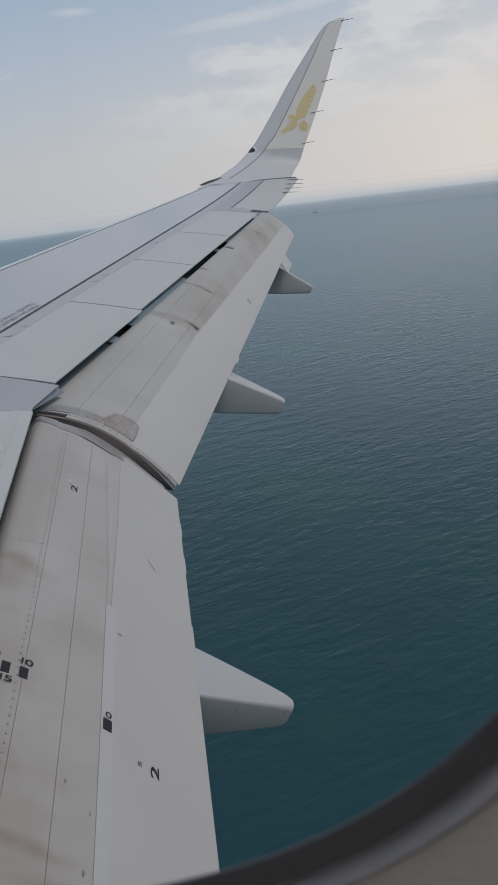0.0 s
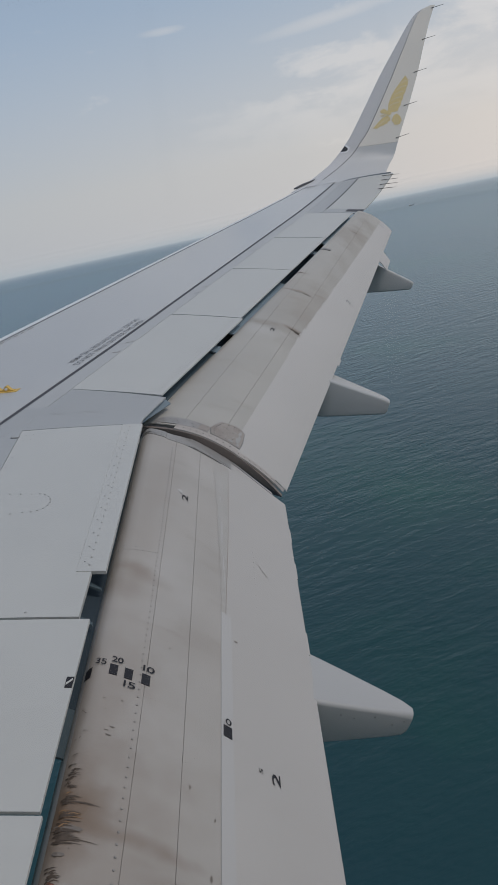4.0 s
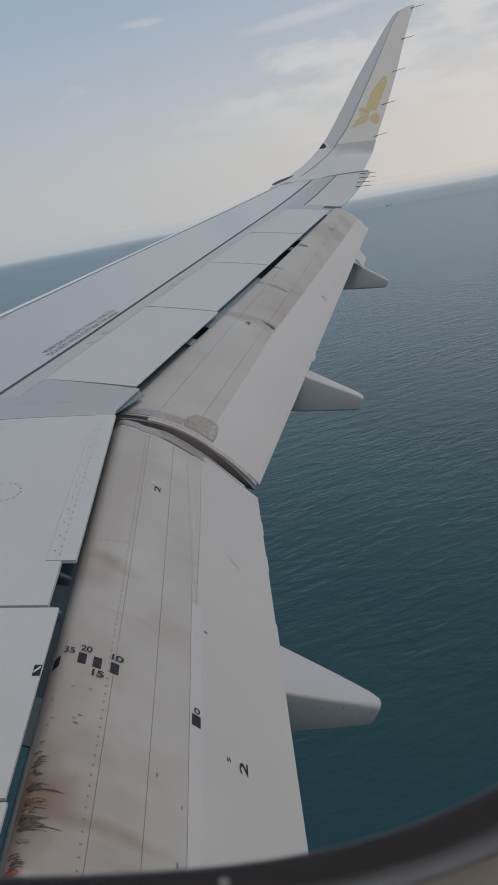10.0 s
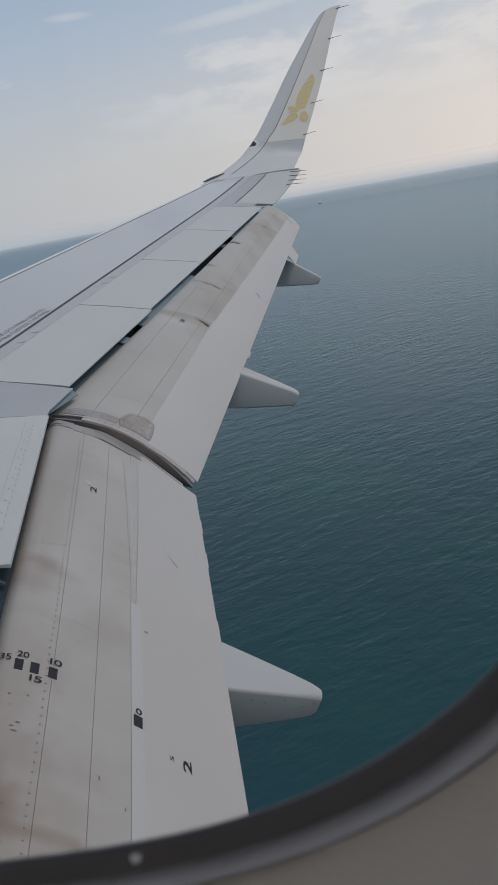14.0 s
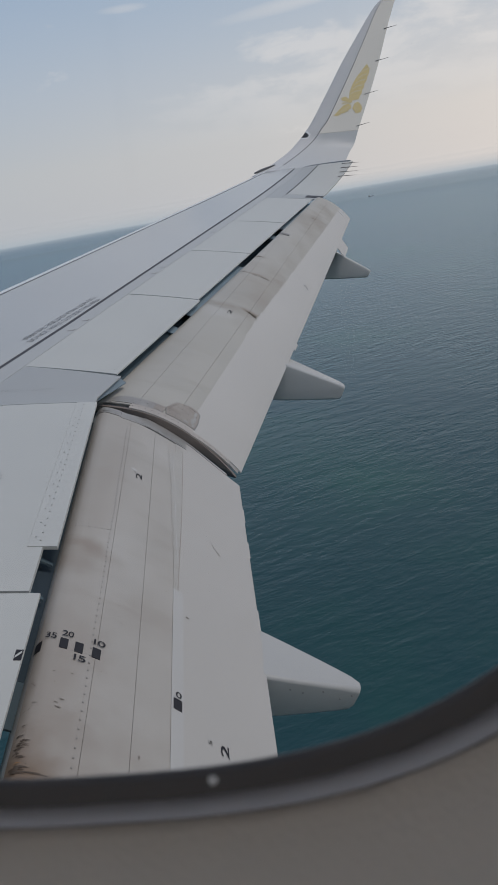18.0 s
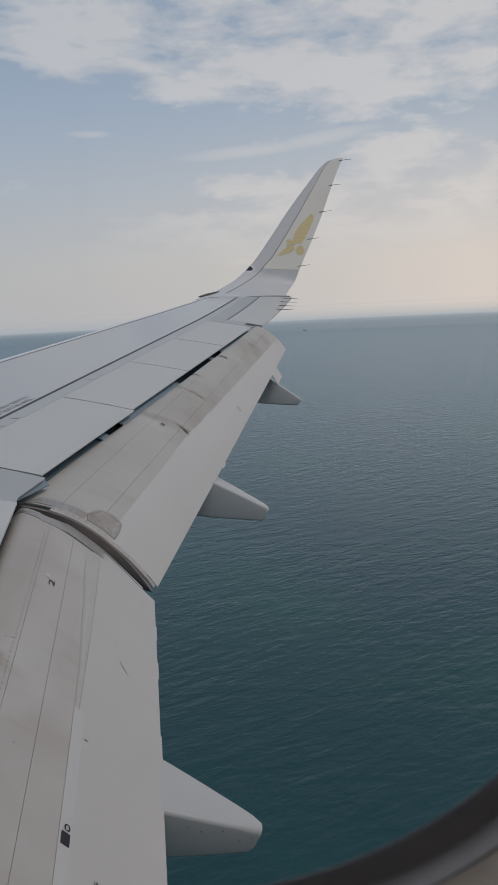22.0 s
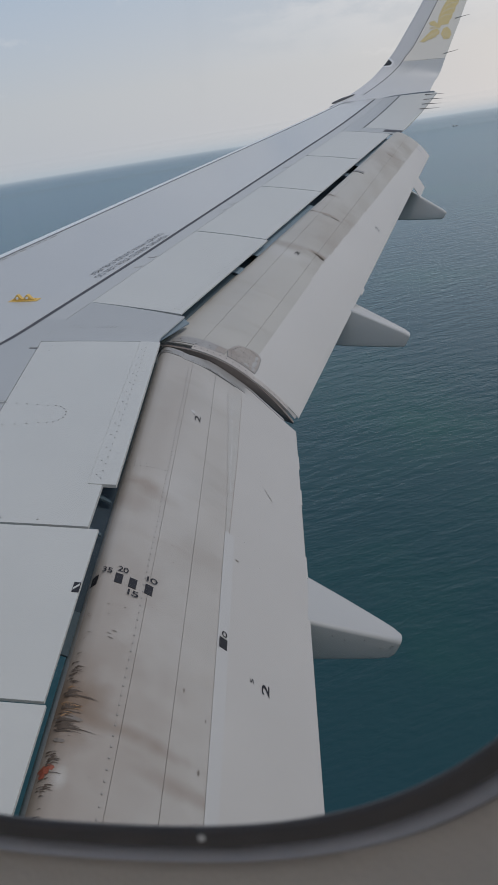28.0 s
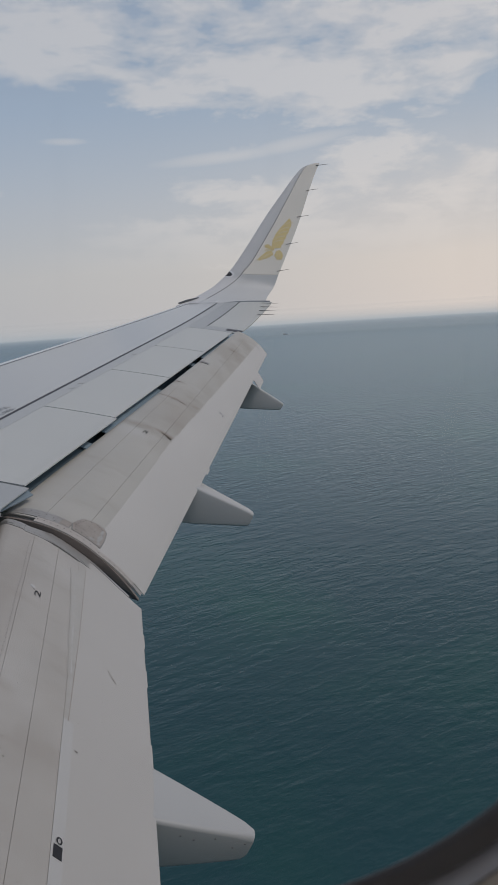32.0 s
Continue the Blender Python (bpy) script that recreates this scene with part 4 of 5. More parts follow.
outer = flap_body("outboard_flap", flap_out, 6.60, 13.04, 50, "lowered outboard flap with weathered beige and white skins")
beige_end = lambda y: 0.635 + 0.034 * max(0.0, y - 8.6)
for v0, v1, nm in ((-0.10, 0.262, "nose_skin"), (0.264, 0.538, "middle_skin")):
    plate(nm, flap_out, v0, v1, 6.59, 13.05, "outer_beige", outer, nu=10 if v0 < 0 else 6, nv=60, thick=0.008)
plate("rear_skin", lambda q, y, o: flap_out(0.540 + (beige_end(y) - 0.540) * q, y, o), 0, 1, 6.59, 13.05, "outer_beige", outer, nu=5, nv=60, thick=0.008)
plate("trailing_skin", lambda q, y, o: flap_out(beige_end(y) + 0.0006 + (0.9994 - beige_end(y)) * q, y, o), 0, 1, lambda q: 6.585 + 0.055 * max(0.0, (q - 0.25) / 0.75), 13.05, "flap_white", outer, nu=9, nv=60, thick=0.009, off=0.002, label="white trailing skin")
ragged = [8.2 + 4.7 * rnd.random() for _ in range(240)]
chips("worn_edge", flap_out, [(beige_end(y) - 0.012 + 0.014 * rnd.random() ** 0.6, y, 0.002 + 0.005 * rnd.random(), 0.008 + 0.035 * rnd.random()) for y in ragged], "flap_white", outer, "ragged pale paint edge")
plate("corner_patch", flap_out, 0.775, 0.87, 12.86, lambda v: 12.90 + 1.3 * (v - 0.775), "cover", outer, nu=4, nv=3, thick=0.006, off=0.006, label="pale corner patch")
lettering("panel_number", "2", flap_out, 0.38, 8.50, 0.085, 0.04, 90, "mark", outer, off=0.002, bold=0.01)
lettering("panel_number", "2", flap_out, 0.87, 9.98, 0.07, 0.05, 90, "faint", outer)
chips("scuffs", flap_out, [(0.18, 10.10, 0.08, 0.012), (0.46, 9.52, 0.07, 0.008), (0.56, 8.64, 0.07, 0.010), (0.60, 8.62, 0.04, 0.012), (0.18, 9.56, 0.05, 0.004),
                           (0.34, 9.52, 0.05, 0.004), (0.5, 12.0, 0.06, 0.012)], "chip", outer, "brown scuff marks")
plate("small_bar", flap_out, 0.20, 0.36, 11.02, 11.07, "rivet", outer, nu=4, nv=2, thick=0.01, off=0.010, label="small dark bar")
# inner end of the outboard flap
plate("end_strip", flap_out, 0.062, 0.455, lambda v: 6.603 if v > 0.08 else 6.58, strip([(0.06, 6.62), (0.09, 6.672), (0.15, 6.690), (0.33, 6.689), (0.46, 6.678)]), "metal", outer, nu=14, nv=4, thick=0.01, off=0.005,
      label="riveted bare metal end strip")
plate("strip_patch", flap_out, 0.385, 0.452, 6.612, 6.672, "doubler", outer, nu=4, nv=3, thick=0.008, off=0.0062, label="darker metal patch")
plate("end_strip", flap_out, 0.235, 0.675, 6.543, 6.6025, "rib", outer, nu=14, nv=3, thick=0.012, off=0.0045, label="riveted painted end strip")
plate("end_strip", flap_out, 0.676, 0.925, lambda v: 6.537 + 0.17 * (v - 0.676), lambda v: 6.578 + 0.16 * (v - 0.676), "rib", outer, nu=9, nv=3, thick=0.012, off=0.0065, label="riveted painted end strip")
dots("rivets", flap_out, [(0.25 + 0.047 * q, 6.573) for q in range(9)] + [(0.69 + 0.036 * q, 6.559 + 0.006 * q) for q in range(7)], "seam", outer, 0.0048, rise=0.0072)
dots("rivets", flap_out, [(0.11 + 0.055 * q, 6.645 + 0.012 * (q % 2)) for q in range(6)] + [(0.13 + 0.11 * q, 6.618) for q in range(3)], "seam", outer, 0.0042, rise=0.0058)
rib_face = lambda v, q, o: flap_out(v, 6.558 + 0.06 * max(0.0, v - 0.68) + 0.010 * q + o, -0.008 - (0.10 + 0.10 * math.sin(math.pi * min(1.0, v * 1.05))) * q * min(1.0, (1.0 - v) / 0.12))
plate("end_rib", rib_face, 0.0, 0.985, 0, 0.36, "rib_brown", outer, nu=20, nv=4, thick=0.02, label="grey-brown end rib")
# lower part of the same face, coloured dark to paint the gap's shade
plate("rib_shade", rib_face, 0.0, 0.985, 0.361, 1, "seam", outer, nu=20, nv=5, thick=0.02, label="dark lower part of the end rib, painted as the gap's shade")
pl = [(0.457, 6.677), (0.472, 6.737), (0.497, 6.792), (0.590, 6.822), (0.632, 6.814), (0.660, 6.792), (0.676, 6.70), (0.678, 6.612), (0.58, 6.609), (0.482, 6.611)]
cv, cy2, m = 0.572, 6.708, len(pl)
verts, faces = [], []
for q, o in ((1.0, 0.0), (1.0, 0.0065), (0.7, 0.0068), (0.35, 0.0068), (0.02, 0.0068)):
    verts += [flap_out(cv + (v - cv) * q, cy2 + (y - cy2) * q, o) for v, y in pl]
for r in range(4):
    faces += [(m * r + k, m * r + (k + 1) % m, m * r + m + (k + 1) % m, m * r + m + k) for k in range(m)]
faces.append(tuple(range(4 * m, 5 * m)))
bead = [flap_out(cv + (v - cv) * q, cy2 + (y - cy2) * q, o) for q, o in ((1.05, 0.0), (1.045, 0.0045), (0.97, 0.0055)) for v, y in pl]
link_mesh("sealant_bead", bead, [(m * r + k, m * r + (k + 1) % m, m * r + m + (k + 1) % m, m * r + m + k) for r in range(2) for k in range(m)], "rivet", outer, smooth=False)
doubler = link_mesh("doubler_plate", verts, faces, "doubler", outer, smooth=False, label="riveted brown-stained doubler plate")
ring = [(cv + (v - cv) * 0.82, cy2 + (y - cy2) * 0.82) for v, y in pl]
ring += [((a[0] + b[0]) / 2, (a[1] + b[1]) / 2) for a, b in zip(ring, ring[1:] + ring[:1])]
dots("rivets", flap_out, ring + [(0.54, 6.67), (0.60, 6.72), (0.615, 6.66), (0.55, 6.74)], "seam", doubler, 0.0048, rise=0.0068)
chips("bare_patch", lambda a, b, o: flap_out(a, b, o + 0.0066), [(0.648, 6.69, 0.016, 0.05), (0.640, 6.76, 0.012, 0.03), (0.66, 6.63, 0.010, 0.018), (0.61, 6.63, 0.02, 0.010)], "bright_metal", doubler, "scraped corner of the plate")
plate("outer_tab", flap_out, 0.98, 1.12, 11.75, 12.12, "flap_white", outer, nu=3, nv=4, thick=0.012, label="small tab above the fairing")
plate("trailing_tab", flap_out, 0.985, 1.012, 8.72, 8.84, "flap_white", outer, nu=2, nv=3, thick=0.008)


# ---- flap track fairings ----
def fairing(name, front, tip, w0, w1, h0, h1, label, slant=0.05):
    """A tapering canoe with a flat top, rounded edges and a blunt tail."""
    sect = []
    nseg = 14
    for k in range(nseg):
        t = k / (nseg - 1)
        c = Vector(front).lerp(Vector(tip), t)
        w, h = w0 + (w1 - w0) * t ** 1.1, h0 + (h1 - h0) * t
        if k == nseg - 1:
            w, h = w * 0.88, h * 0.88
            c -= Vector((0, 0, 0.06 * h))
        sect.append((c, w, h))
    # long nose hidden under the flap
    slope = ((tip[2] - h1) - (front[2] - h0)) / (tip[0] - front[0])
    nose = []
    for q in (0.75, 0.5, 0.25, 0.035):
        top = front[2] - 0.07 - 0.10 * q
        low_z = front[2] - h0 - slope * q
        nose.append((Vector((front[0] - q, front[1], top)), w0 * (1 - 0.10 * q), max(0.06, top - low_z)))
    sect = nose + sect
    verts, faces, m = [], [], 40
    for c, w, h in sect:
        r = min(0.024 + 0.006 * max(0.0, (c.x - tip[0] + 0.12) / 0.12), 0.46 * min(w, h))
        for s in range(m):
            q = math.tau * (s + 0.5) / m
            sx, sz = (1 if math.cos(q) > 0 else -1), (1 if math.sin(q) > 0 else -1)
            px, pz = sx * (0.5 * w - r) + r * math.cos(q), sz * (0.5 * h - r) + r * math.sin(q)
            lag = max(0.0, (c.x - (tip[0] - 0.10)) / 0.10) * slant * (0.5 - pz / h)
            verts.append(c + Vector((-lag, px * (1 - 0.22 * max(0.0, -pz / h)), pz - 0.5 * h)))
    for j in range(len(sect) - 1):
        faces += [(j * m + s, j * m + (s + 1) % m, (j + 1) * m + (s + 1) % m, (j + 1) * m + s) for s in range(m)]
    faces += [tuple(range(m)), tuple(range((len(sect) - 1) * m, len(sect) * m))]
    ob = link_mesh(name, verts, faces, "fair", wing, label=label)

    def side(t, q, o):
        c = Vector(front).lerp(Vector(tip), t)
        w, h = w0 + (w1 - w0) * t ** 1.1, h0 + (h1 - h0) * t
        return c + Vector((0, -0.5 * w - o, -h * q))
    dots("screws", side, [(0.30, 0.24), (0.42, 0.30), (0.62, 0.22), (0.78, 0.45), (0.9, 0.30)], "rivet", ob, 0.006)
    return ob


fairing("flap_track_fairing", (0.80, 4.555, -0.450), (1.306, 4.480, -0.643), 0.385, 0.088, 0.285, 0.127, "pale grey tapering flap track fairing")
fairing("flap_track_fairing", (1.12, 8.50, 0.045), (1.76, 8.56, -0.30), 0.36, 0.14, 0.40, 0.14, "pale grey tapering flap track fairing")
fairing("flap_track_fairing", (2.12, 12.22, 0.60), (2.63, 12.27, 0.29), 0.30, 0.12, 0.38, 0.10, "pale grey tapering flap track fairing")

# ---- winglet ----
RAILS = [((1.03, 16.05, 1.65), (2.78, 16.0, 1.735)), ((1.36, 16.42, 1.79), (2.87, 16.40, 1.83)), ((1.78, 16.80, 2.03), (2.98, 16.75, 1.95)),
         ((2.03, 16.984, 2.244), (3.10, 16.93, 2.10)), ((2.17, 17.03, 2.40), (3.19, 17.0, 2.33)), ((2.303, 17.078, 2.569), (3.27, 17.06, 2.52)),
         ((2.628, 17.222, 3.066), (3.48, 17.21, 3.03)), ((2.94, 17.366, 3.561), (3.675, 17.36, 3.54)), ((3.283, 17.507, 4.049), (3.845, 17.50, 4.06)),
         ((3.56, 17.62, 4.43), (3.985, 17.62, 4.45)), ((3.75, 17.672, 4.625), (4.06, 17.675, 4.63)), ((3.99, 17.70, 4.718), (4.11, 17.704, 4.727))]


def spline(pts, t):
    k = min(int(t), len(pts) - 2)
    f = t - k
    p = [Vector(pts[max(0, min(len(pts) - 1, k + d))]) for d in (-1, 0, 1, 2)]
    return 0.5 * (2 * p[1] + (p[2] - p[0]) * f + (2 * p[0] - 5 * p[1] + 4 * p[2] - p[3]) * f * f + (3 * p[1] - 3 * p[2] + p[3] - p[0]) * f ** 3)


def winglet(c, t, o=0.0):
    """The winglet's inner face: c from leading to trailing edge, t along the rails."""
    le, te = [a for a, _ in RAILS], [b for _, b in RAILS]
    a, b = spline(le, t), spline(te, t)
    a2, b2 = spline(le, t + 0.02 if t < 10.9 else t - 0.02), spline(te, t + 0.02 if t < 10.9 else t - 0.02)
    along = ((a2 + b2) - (a + b)) * (1 if t < 10.9 else -1)
    nrm = along.cross(b - a)
    nrm = nrm.normalized() if nrm.length > 1e-9 else Vector((0, -1, 0))
    if nrm.y > 0 and t > 2 or nrm.z < 0:
        nrm = -nrm
    c0 = max(0.0, min(1.0, c))
    bulge = 0.055 * (b - a).length * (2.6 * math.sqrt(c0) * (1 - c0) ** 1.1)
    return a + (b - a) * c + nrm * (bulge * 0.6 * min(1.0, 0.15 + 0.4 * t) + o)


SEAM = [(0, 0.20), (2, 0.235), (3, 0.258), (4.2, 0.275), (5.1, 0.312), (6.2, 0.328), (7, 0.342), (8.06, 0.316), (9.5, 0.215), (10.3, 0.12), (11, 0.10)]


def c_seam(t):
    for (a, p), (b, q) in zip(SEAM, SEAM[1:]):
        if t <= b + 1e-9:
            return p + (q - p) * (t - a) / (b - a)
    return SEAM[-1][1]


def root_end(c):
    """Where the grey root ends and the cream blade begins."""
    return 3.52 + 0.51 * c


def winglet_part(name, front, t0, t1, material, nu, nv, label=""):
    def place(i, j):
        q = i / (nu - 1)
        a, b = (end(0.25 + 0.75 * q) if callable(end) else end for end in (t0, t1))
        t = a + (b - a) * j / (nv - 1)
        return (c_seam(t) * q ** 1.6 if front else c_seam(t) + 0.004 + (0.996 - c_seam(t)) * q), t

    def low(i, j):
        c, t = place(i, j)
        p = winglet(c, t)
        q = winglet(0.5, t, 0.0) - winglet(0.5, t, 0.1)
        cc = max(0.0, min(1.0, c))
        return p + q.normalized() * ((winglet(1, t) - winglet(0, t)).length * 0.075 * 2.2 * cc ** 0.8 * (1.0 - cc) + 0.006)
    verts, faces = grid_solid(lambda i, j: winglet(*place(i, j)), low, nu, nv)
    return link_mesh(name, verts, faces, material, wing, label=label)


blade = winglet_part("winglet_blade", False, lambda c: root_end(c) + 0.015, 11.0, "shark", 12, 60, "cream upper face of the winglet with a gold bird emblem")
winglet_part("winglet_root", False, 0.0, root_end, "shark_grey", 12, 36, "grey curved root of the winglet")
winglet_part("winglet_leading_edge", True, 0.0, 11.0, "lead_edge", 10, 80, "grey leading edge of the winglet")
seam_at = lambda i, j, o: winglet(c_seam(0.9 + 9.3 * j / 60) - 0.002 + 0.013 * i, 0.9 + 9.3 * j / 60, o)
verts, faces = grid_solid(lambda i, j: seam_at(i, j, 0.002), lambda i, j: seam_at(i, j, -0.004), 2, 61)
link_mesh("winglet_seam", verts, faces, "seam", wing, label="dark seam behind the leading edge")
dots("rivets", winglet, [(c_seam(4.3 + 0.1 * q) - 0.025, 4.3 + 0.1 * q) for q in range(50)], "rivet_pale", wing, 0.006, rise=0.001)
lamp = plate("tip_lamp", lambda a, b, o: winglet(a, b, o), 0.004, 0.140, lambda a: 3.06 + 4.0 * max(0.0, a - 0.08) ** 2, lambda a: 4.02 - 3.0 * a, "white_dot", wing, nu=8, nv=8, thick=0.01, off=0.004, label="lamp window in the leading edge")
plate("dark_glass", lambda a, b, o: winglet(a, b, o), 0.006, 0.112, lambda a: 3.14 + 0.6 * a, lambda a: 3.88 - 3.6 * a, "lens", lamp, nu=6, nv=6, thick=0.006, off=0.007)
for c0 in (0.36, 0.42, 0.48):
    for k in range(5):
        plate("dashed_line", lambda a, b, o, c0=c0: winglet(c0 + 0.08 * (b - 2.64) + a, b, o), 0.0, 0.006, 2.64 + 0.2 * k, 2.64 + 0.2 * k + 0.12, "faint", wing, nu=2, nv=3, thick=0.003, off=0.003)
tube("tip_light", [winglet(-0.03 + 0.02 * k, 0.42 + 0.10 * k, 0.012) for k in range(7)], [0.012, 0.023, 0.028, 0.026, 0.020, 0.014, 0.006], "lamp_cover", wing, 10, "dark navigation light cover")

# gold bird emblem as plain shapes
def emblem_shape(name, pts, material, lift):
    verts = [winglet(c, t, lift) for c, t in pts] + [winglet(c, t, lift - 0.003) for c, t in pts]
    m = len(pts)
    faces = [tuple(range(m)), tuple(range(2 * m - 1, m - 1, -1))] + [(k, (k + 1) % m, m + (k + 1) % m, m + k) for k in range(m)]
    return link_mesh(name, verts, faces, material, blade, smooth=False)


emblem_shape("emblem_wing", [(0.69, 6.95), (0.79, 6.80), (0.835, 6.62), (0.815, 6.50), (0.83, 6.36), (0.80, 6.26), (0.825, 6.12), (0.795, 6.04), (0.815, 5.92), (0.79, 5.84), (0.80, 5.73),
                             (0.69, 5.70), (0.575, 5.74), (0.525, 5.96), (0.52, 6.25), (0.557, 6.51), (0.615, 6.70)], "gold", 0.004)
for k in range(5):
    c, t = 0.545 + 0.016 * k, 5.86 + 0.19 * k
    emblem_shape("emblem_feather", [(c, t), (c + 0.10, t + 0.11), (c + 0.22, t + 0.15), (c + 0.23, t + 0.18), (c + 0.10, t + 0.15), (c, t + 0.035)], "gold_light", 0.0055)
emblem_shape("emblem_head", [(0.392, 5.757), (0.42, 5.80), (0.471, 5.826), (0.55, 5.76), (0.667, 5.71), (0.66, 5.60), (0.54, 5.66), (0.44, 5.69)], "gold", 0.0048)
emblem_shape("emblem_beak", [(0.45, 5.63), (0.52, 5.655), (0.62, 5.63), (0.64, 5.605), (0.54, 5.59), (0.46, 5.575)], "gold_light", 0.0046)
emblem_shape("emblem_lower_wing", [(0.39, 5.184), (0.42, 5.27), (0.454, 5.388), (0.48, 5.46), (0.515, 5.553), (0.61, 5.60), (0.679, 5.53), (0.70, 5.44), (0.655, 5.40), (0.665, 5.34), (0.61, 5.33),
                                   (0.60, 5.275), (0.54, 5.27), (0.51, 5.20), (0.465, 5.157), (0.44, 5.19)], "gold", 0.0044)
for c, t in ((0.46, 5.24), (0.52, 5.31), (0.58, 5.36)):
    emblem_shape("emblem_feather", [(c, t), (c + 0.05, t + 0.13), (c + 0.09, t + 0.21), (c + 0.10, t + 0.20), (c + 0.065, t + 0.12), (c + 0.02, t)], "gold_light", 0.0058)
emblem_shape("emblem_tail", [(0.7275, 5.437), (0.733, 5.60), (0.793, 5.654), (0.85, 5.60), (0.894, 5.544), (0.948, 5.414), (0.925, 5.37), (0.942, 5.30), (0.90, 5.31), (0.885, 5.255), (0.86, 5.30), (0.831, 5.268), (0.80, 5.33)], "gold", 0.0044)
for c, t in ((0.80, 5.36), (0.85, 5.36)):
    emblem_shape("emblem_feather", [(c, t), (c - 0.02, t + 0.14), (c - 0.01, t + 0.15), (c + 0.018, t)], "gold_light", 0.0058)

# static dischargers
for c, t in ((0.80, 10.3), (0.90, 8.15), (0.90, 7.03), (0.89, 5.89), (0.94, 4.48)):
    p = winglet(c, t, 0.006)
    tube("static_discharger", [p, p + Vector((0.10, 0.02, 0.02)), p + Vector((0.26, 0.05, 0.05))], [0.007, 0.005, 0.003], "rod", wing, 6, "thin dark static discharger rod")
for s, a in ((14.95, 0.05), (15.25, 0.02), (15.55, -0.02), (15.85, -0.06)):
    p = wing_out(a, s, 0.012)
    tube("static_discharger", [p - Vector((0.06, 0, 0)), p + Vector((0.10, 0, 0.0)), p + Vector((0.26, 0.02, 0.0))], [0.006, 0.005, 0.002], "rod", wing, 6, "thin dark static discharger rod")

# ---- cabin: window and plain walls ----
WX, WZ = 0.865, 1.858


def oval(a, b, y, power=2.6, seg=128):
    pts = []
    for k in range(seg):
        q = math.tau * (k + 0.5) / seg
        c, s = math.cos(q), math.sin(q)
        pts.append(Vector((WX + a * abs(c) ** (2 / power) * (1 if c > 0 else -1), y, WZ + b * abs(s) ** (2 / power) * (1 if s > 0 else -1))))
    return pts


def loft(name, rings, material, parent, label="", close=False):
    m = len(rings[0])
    verts = [p for r in rings for p in r]
    faces = []
    last = len(rings) if close else len(rings) - 1
    for j in range(last):
        a, b = j * m, ((j + 1) % len(rings)) * m
        faces += [(a + k, a + (k + 1) % m, b + (k + 1) % m, b + k) for k in range(m)]
    return link_mesh(name, verts, faces, material, parent, label=label)


def oval_at(d, y, power=2.6):
    return oval(0.167 + d, 0.195 + d, y, power)


window = thing("window_1", "oval cabin window with a black rubber seal in a cream wall", "window", "structure")
loft("seal", [oval_at(0.085, 1.700), oval_at(0.020, 1.676), oval_at(0.004, 1.6695), oval_at(0.001, 1.6675), oval_at(0.0002, 1.666), oval_at(0.0011, 1.6645), oval_at(0.0040, 1.6636),
              oval_at(0.0082, 1.6640), oval_at(0.0095, 1.6655), oval_at(0.0097, 1.670), oval_at(0.087, 1.7005)], "rubber", window, "black rubber window seal", True)
loft("bezel", [oval_at(0.0098, 1.668), oval_at(0.0101, 1.6643), oval_at(0.0113, 1.6626), oval_at(0.0134, 1.6618), oval_at(0.0147, 1.6628), oval_at(0.0149, 1.668)],
     "bezel", window, "blue-grey window bezel ring", True)
loft("joint", [oval_at(0.0150, 1.672), oval_at(0.0150, 1.6645), oval_at(0.0171, 1.6645), oval_at(0.0171, 1.672)], "rubber", window, "thin dark joint", True)
pane_v = oval_at(0.086, 1.7012) + oval_at(0.086, 1.704)
k = len(pane_v) // 2
pane = link_mesh("pane", pane_v, [tuple(range(k)), tuple(range(2 * k - 1, k - 1, -1))] + [(i, (i + 1) % k, k + (i + 1) % k, k + i) for i in range(k)], "glass", window,
                 smooth=False, label="clear acrylic pane")
pane.visible_shadow = False
dot_at, dot_up = Vector((0.8962, 1.6641, 1.6612)), Vector((0, -0.8, 0.6))
tube("vent_dot", [dot_at - 0.002 * dot_up, dot_at + 0.0002 * dot_up, dot_at + 0.0006 * dot_up], [0.0015, 0.0015, 0.0010], "white_dot", window, 14, "small white dot on the seal")

# walls
X0, X1, Z0, Z1 = -1.6, 3.4, 0.62, 2.75


def to_rect(pts, y):
    out = []
    for p in pts:
        dx, dz = p.x - WX, p.z - WZ
        tx = ((X1 if dx > 0 else X0) - WX) / dx if abs(dx) > 1e-9 else 1e9
        tz = ((Z1 if dz > 0 else Z0) - WZ) / dz if abs(dz) > 1e-9 else 1e9
        s = min(tx, tz)
        out.append(Vector((WX + dx * s, y, WZ + dz * s)))
    return out


base_ring = oval_at(0.3, 1.58)
wall = loft("wall_window", [oval_at(0.0172, 1.672), oval_at(0.0174, 1.6646), oval_at(0.0194, 1.6618), oval_at(0.027, 1.655), oval_at(0.042, 1.635), oval_at(0.060, 1.612),
                            oval_at(0.082, 1.594), oval_at(0.11, 1.585), oval_at(0.3, 1.58), to_rect(base_ring, 1.58), to_rect(base_ring, 1.715), oval_at(0.14, 1.715)],
            "cream", None, close=True)
tagged(wall, "cream moulded plastic cabin wall round the window", "wall", kind="structure")


def box(name, lo, hi, material, label, category):
    verts = [(x, y, z) for x in (lo[0], hi[0]) for y in (lo[1], hi[1]) for z in (lo[2], hi[2])]
    faces = [(0, 1, 3, 2), (4, 6, 7, 5), (0, 4, 5, 1), (2, 3, 7, 6), (0, 2, 6, 4), (1, 5, 7, 3)]
    return tagged(link_mesh(name, verts, faces, material, None, smooth=False), label, category, kind="structure")


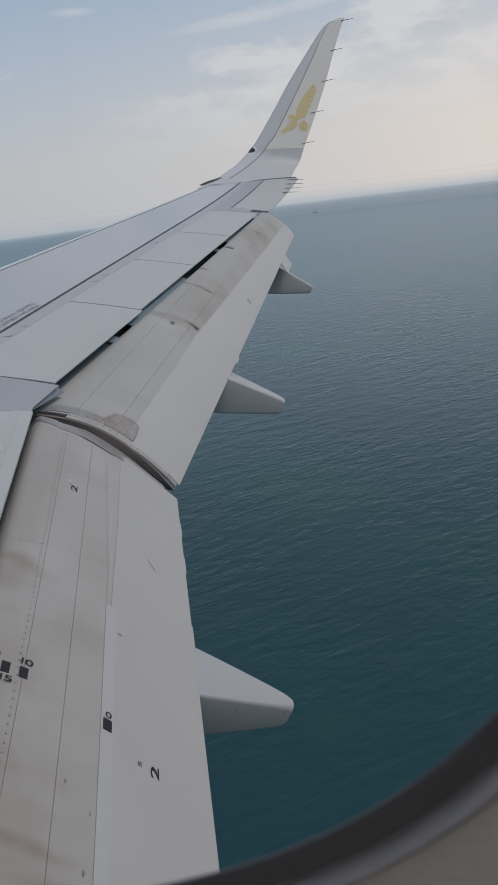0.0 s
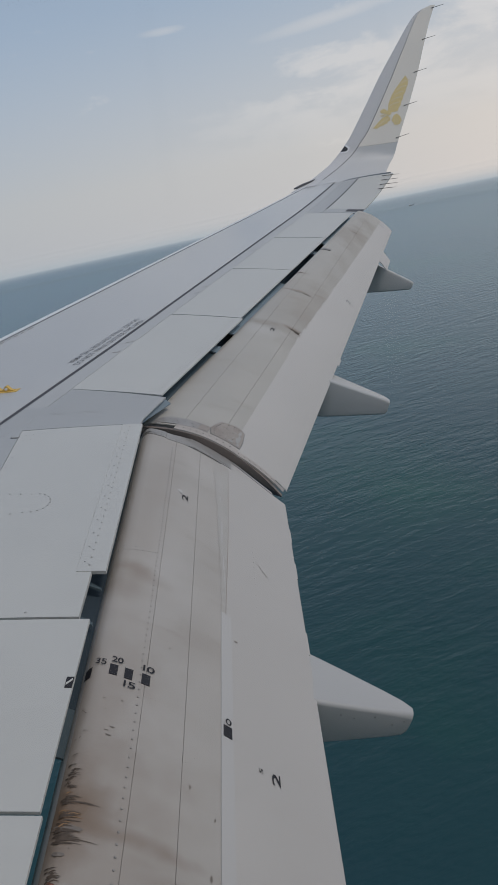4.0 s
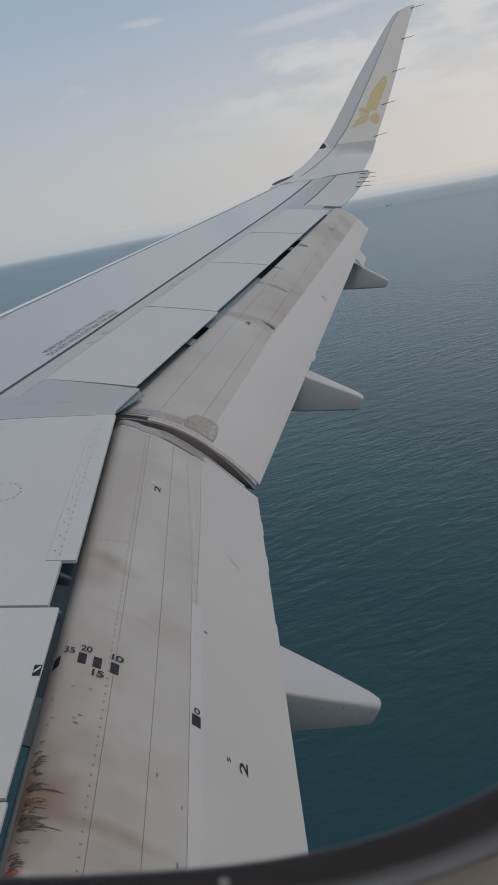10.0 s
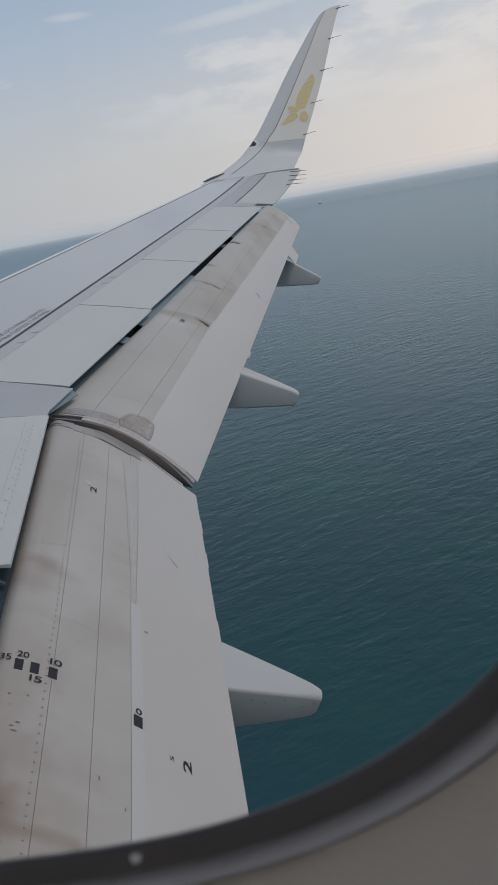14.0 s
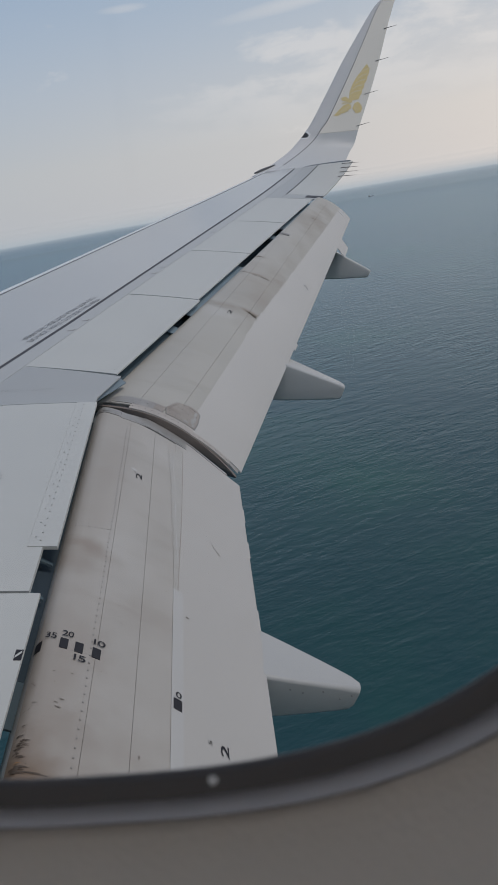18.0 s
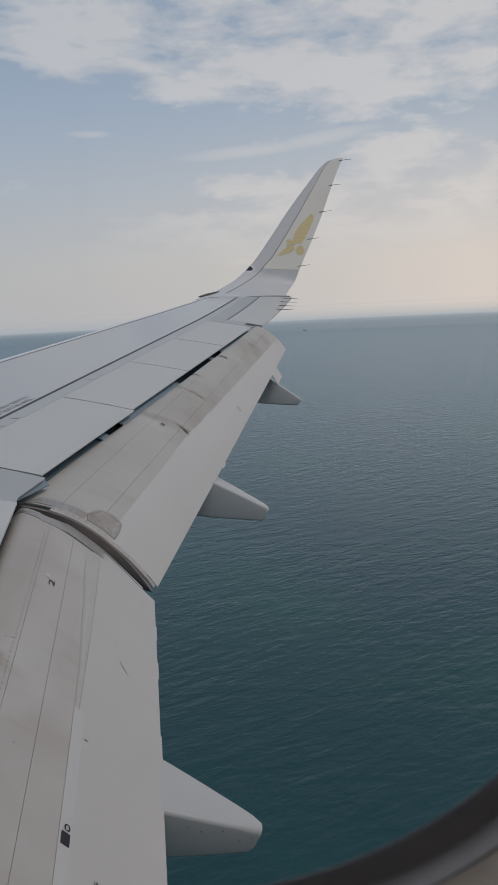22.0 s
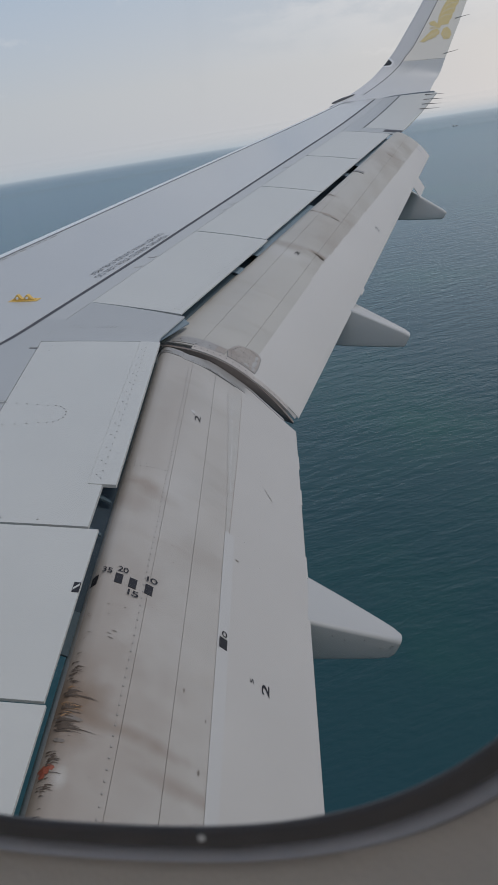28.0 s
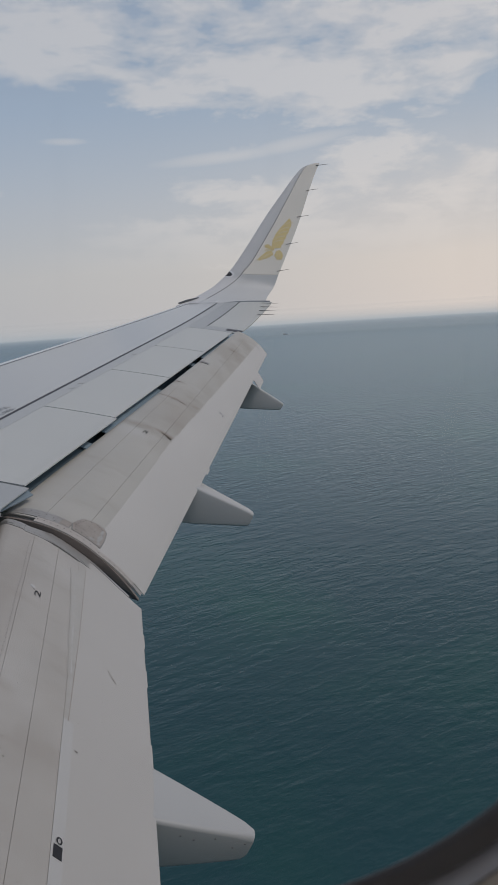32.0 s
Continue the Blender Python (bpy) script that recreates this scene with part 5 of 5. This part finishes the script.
box("floor", (X0, -1.70, Z0 - 0.06), (X1, 1.715, Z0 - 0.002), "cream", "plain pale cabin floor", "floor")
box("ceiling", (X0, -1.70, Z1 + 0.002), (X1, 1.715, Z1 + 0.05), "cream", "plain cream cabin ceiling", "ceiling")
box("wall_front", (X0 - 0.05, -1.70, Z0), (X0 - 0.002, 1.715, Z1), "cream", "plain cream cabin end wall", "wall")
box("wall_rear", (X1 + 0.002, -1.70, Z0), (X1 + 0.05, 1.715, Z1), "cream", "plain cream cabin end wall", "wall")
# unseen far side, left almost open so daylight brightens the window wall
box("wall_far_low", (X0, -1.70, Z0), (X1, -1.62, 0.75), "cream", "plain cream sill under the open far side that lets daylight in", "wall")
box("wall_far_high", (X0, -1.70, 2.70), (X1, -1.62, Z1), "cream", "plain cream strip over the open far side that lets daylight in", "wall")
for k in range(6):
    x = X0 + (X1 - X0 - 0.10) * k / 5
    box("wall_far_pier", (x, -1.70, 0.752), (x + 0.06, -1.62, 2.698), "cream", "plain cream pier in the open far side that lets daylight in", "wall")

# unseen hull before, behind, over and under the cabin, added to block sky light
def hull(name, x0, x1, q0, q1):
    nx, nq = 8, 24

    def at(i, j, r):
        q = radians(q0 + (q1 - q0) * j / (nq - 1))
        return Vector((x0 + (x1 - x0) * i / (nx - 1), r * math.cos(q), 1.15 + 1.06 * r * math.sin(q)))
    verts, faces = grid_solid(lambda i, j: at(i, j, 1.86), lambda i, j: at(i, j, 1.80), nx, nq)
    return tagged(link_mesh(name, verts, faces, "hull", None), "plain grey aircraft hull, unseen, added to block sky light", "hull", kind="structure")


hull("wall_hull_front", -13.0, X0 - 0.06, -90, 90)
hull("wall_hull_rear", X1 + 0.06, 16.0, -90, 90)
hull("wall_hull_low", X0 - 0.05, X1 + 0.05, -90, -20)
hull("wall_hull_high", X0 - 0.05, X1 + 0.05, 62, 90)

# a small ship far out, near the horizon
away = (LEVEL.to_3x3() @ Vector((0.158, 0.987, -0.03))).normalized()
spot_at = Vector((away.x, away.y, 0)).normalized() * 2900
ship = new("cargo_ship")
ship.matrix_world = Matrix.Translation((spot_at.x, spot_at.y, SEA)) @ Matrix.Rotation(math.atan2(-spot_at.x, spot_at.y) + 0.15, 4, "Z") @ Matrix.Scale(0.7, 4)
tagged(ship, "small dark cargo ship far out on the sea", "ship")
M["ship"] = surface("dark_ship_paint", (0.26, 0.28, 0.30), 0.6, var=0.1)
half = [(-14, 0), (-12, 2.6), (8, 2.8), (12, 1.6), (15, 0), (12, -1.6), (8, -2.8), (-12, -2.6)]
verts = [(x, y, z) for z in (-1.0, 2.2) for x, y in half]
link_mesh("hull_body", verts, [tuple(range(8)), tuple(range(15, 7, -1))] + [(k, (k + 1) % 8, 8 + (k + 1) % 8, 8 + k) for k in range(8)], "ship", ship, smooth=False)
verts = [(x, y, z) for x in (-11, -6) for y in (-2, 2) for z in (2.2, 6.5)]
link_mesh("deckhouse", verts, [(0, 1, 3, 2), (4, 6, 7, 5), (0, 4, 5, 1), (2, 3, 7, 6), (0, 2, 6, 4), (1, 5, 7, 3)], "wing_white", ship, smooth=False)
tube("mast", [(6, 0, 2.0), (6, 0, 7.0)], [0.35, 0.2], "ship", ship)
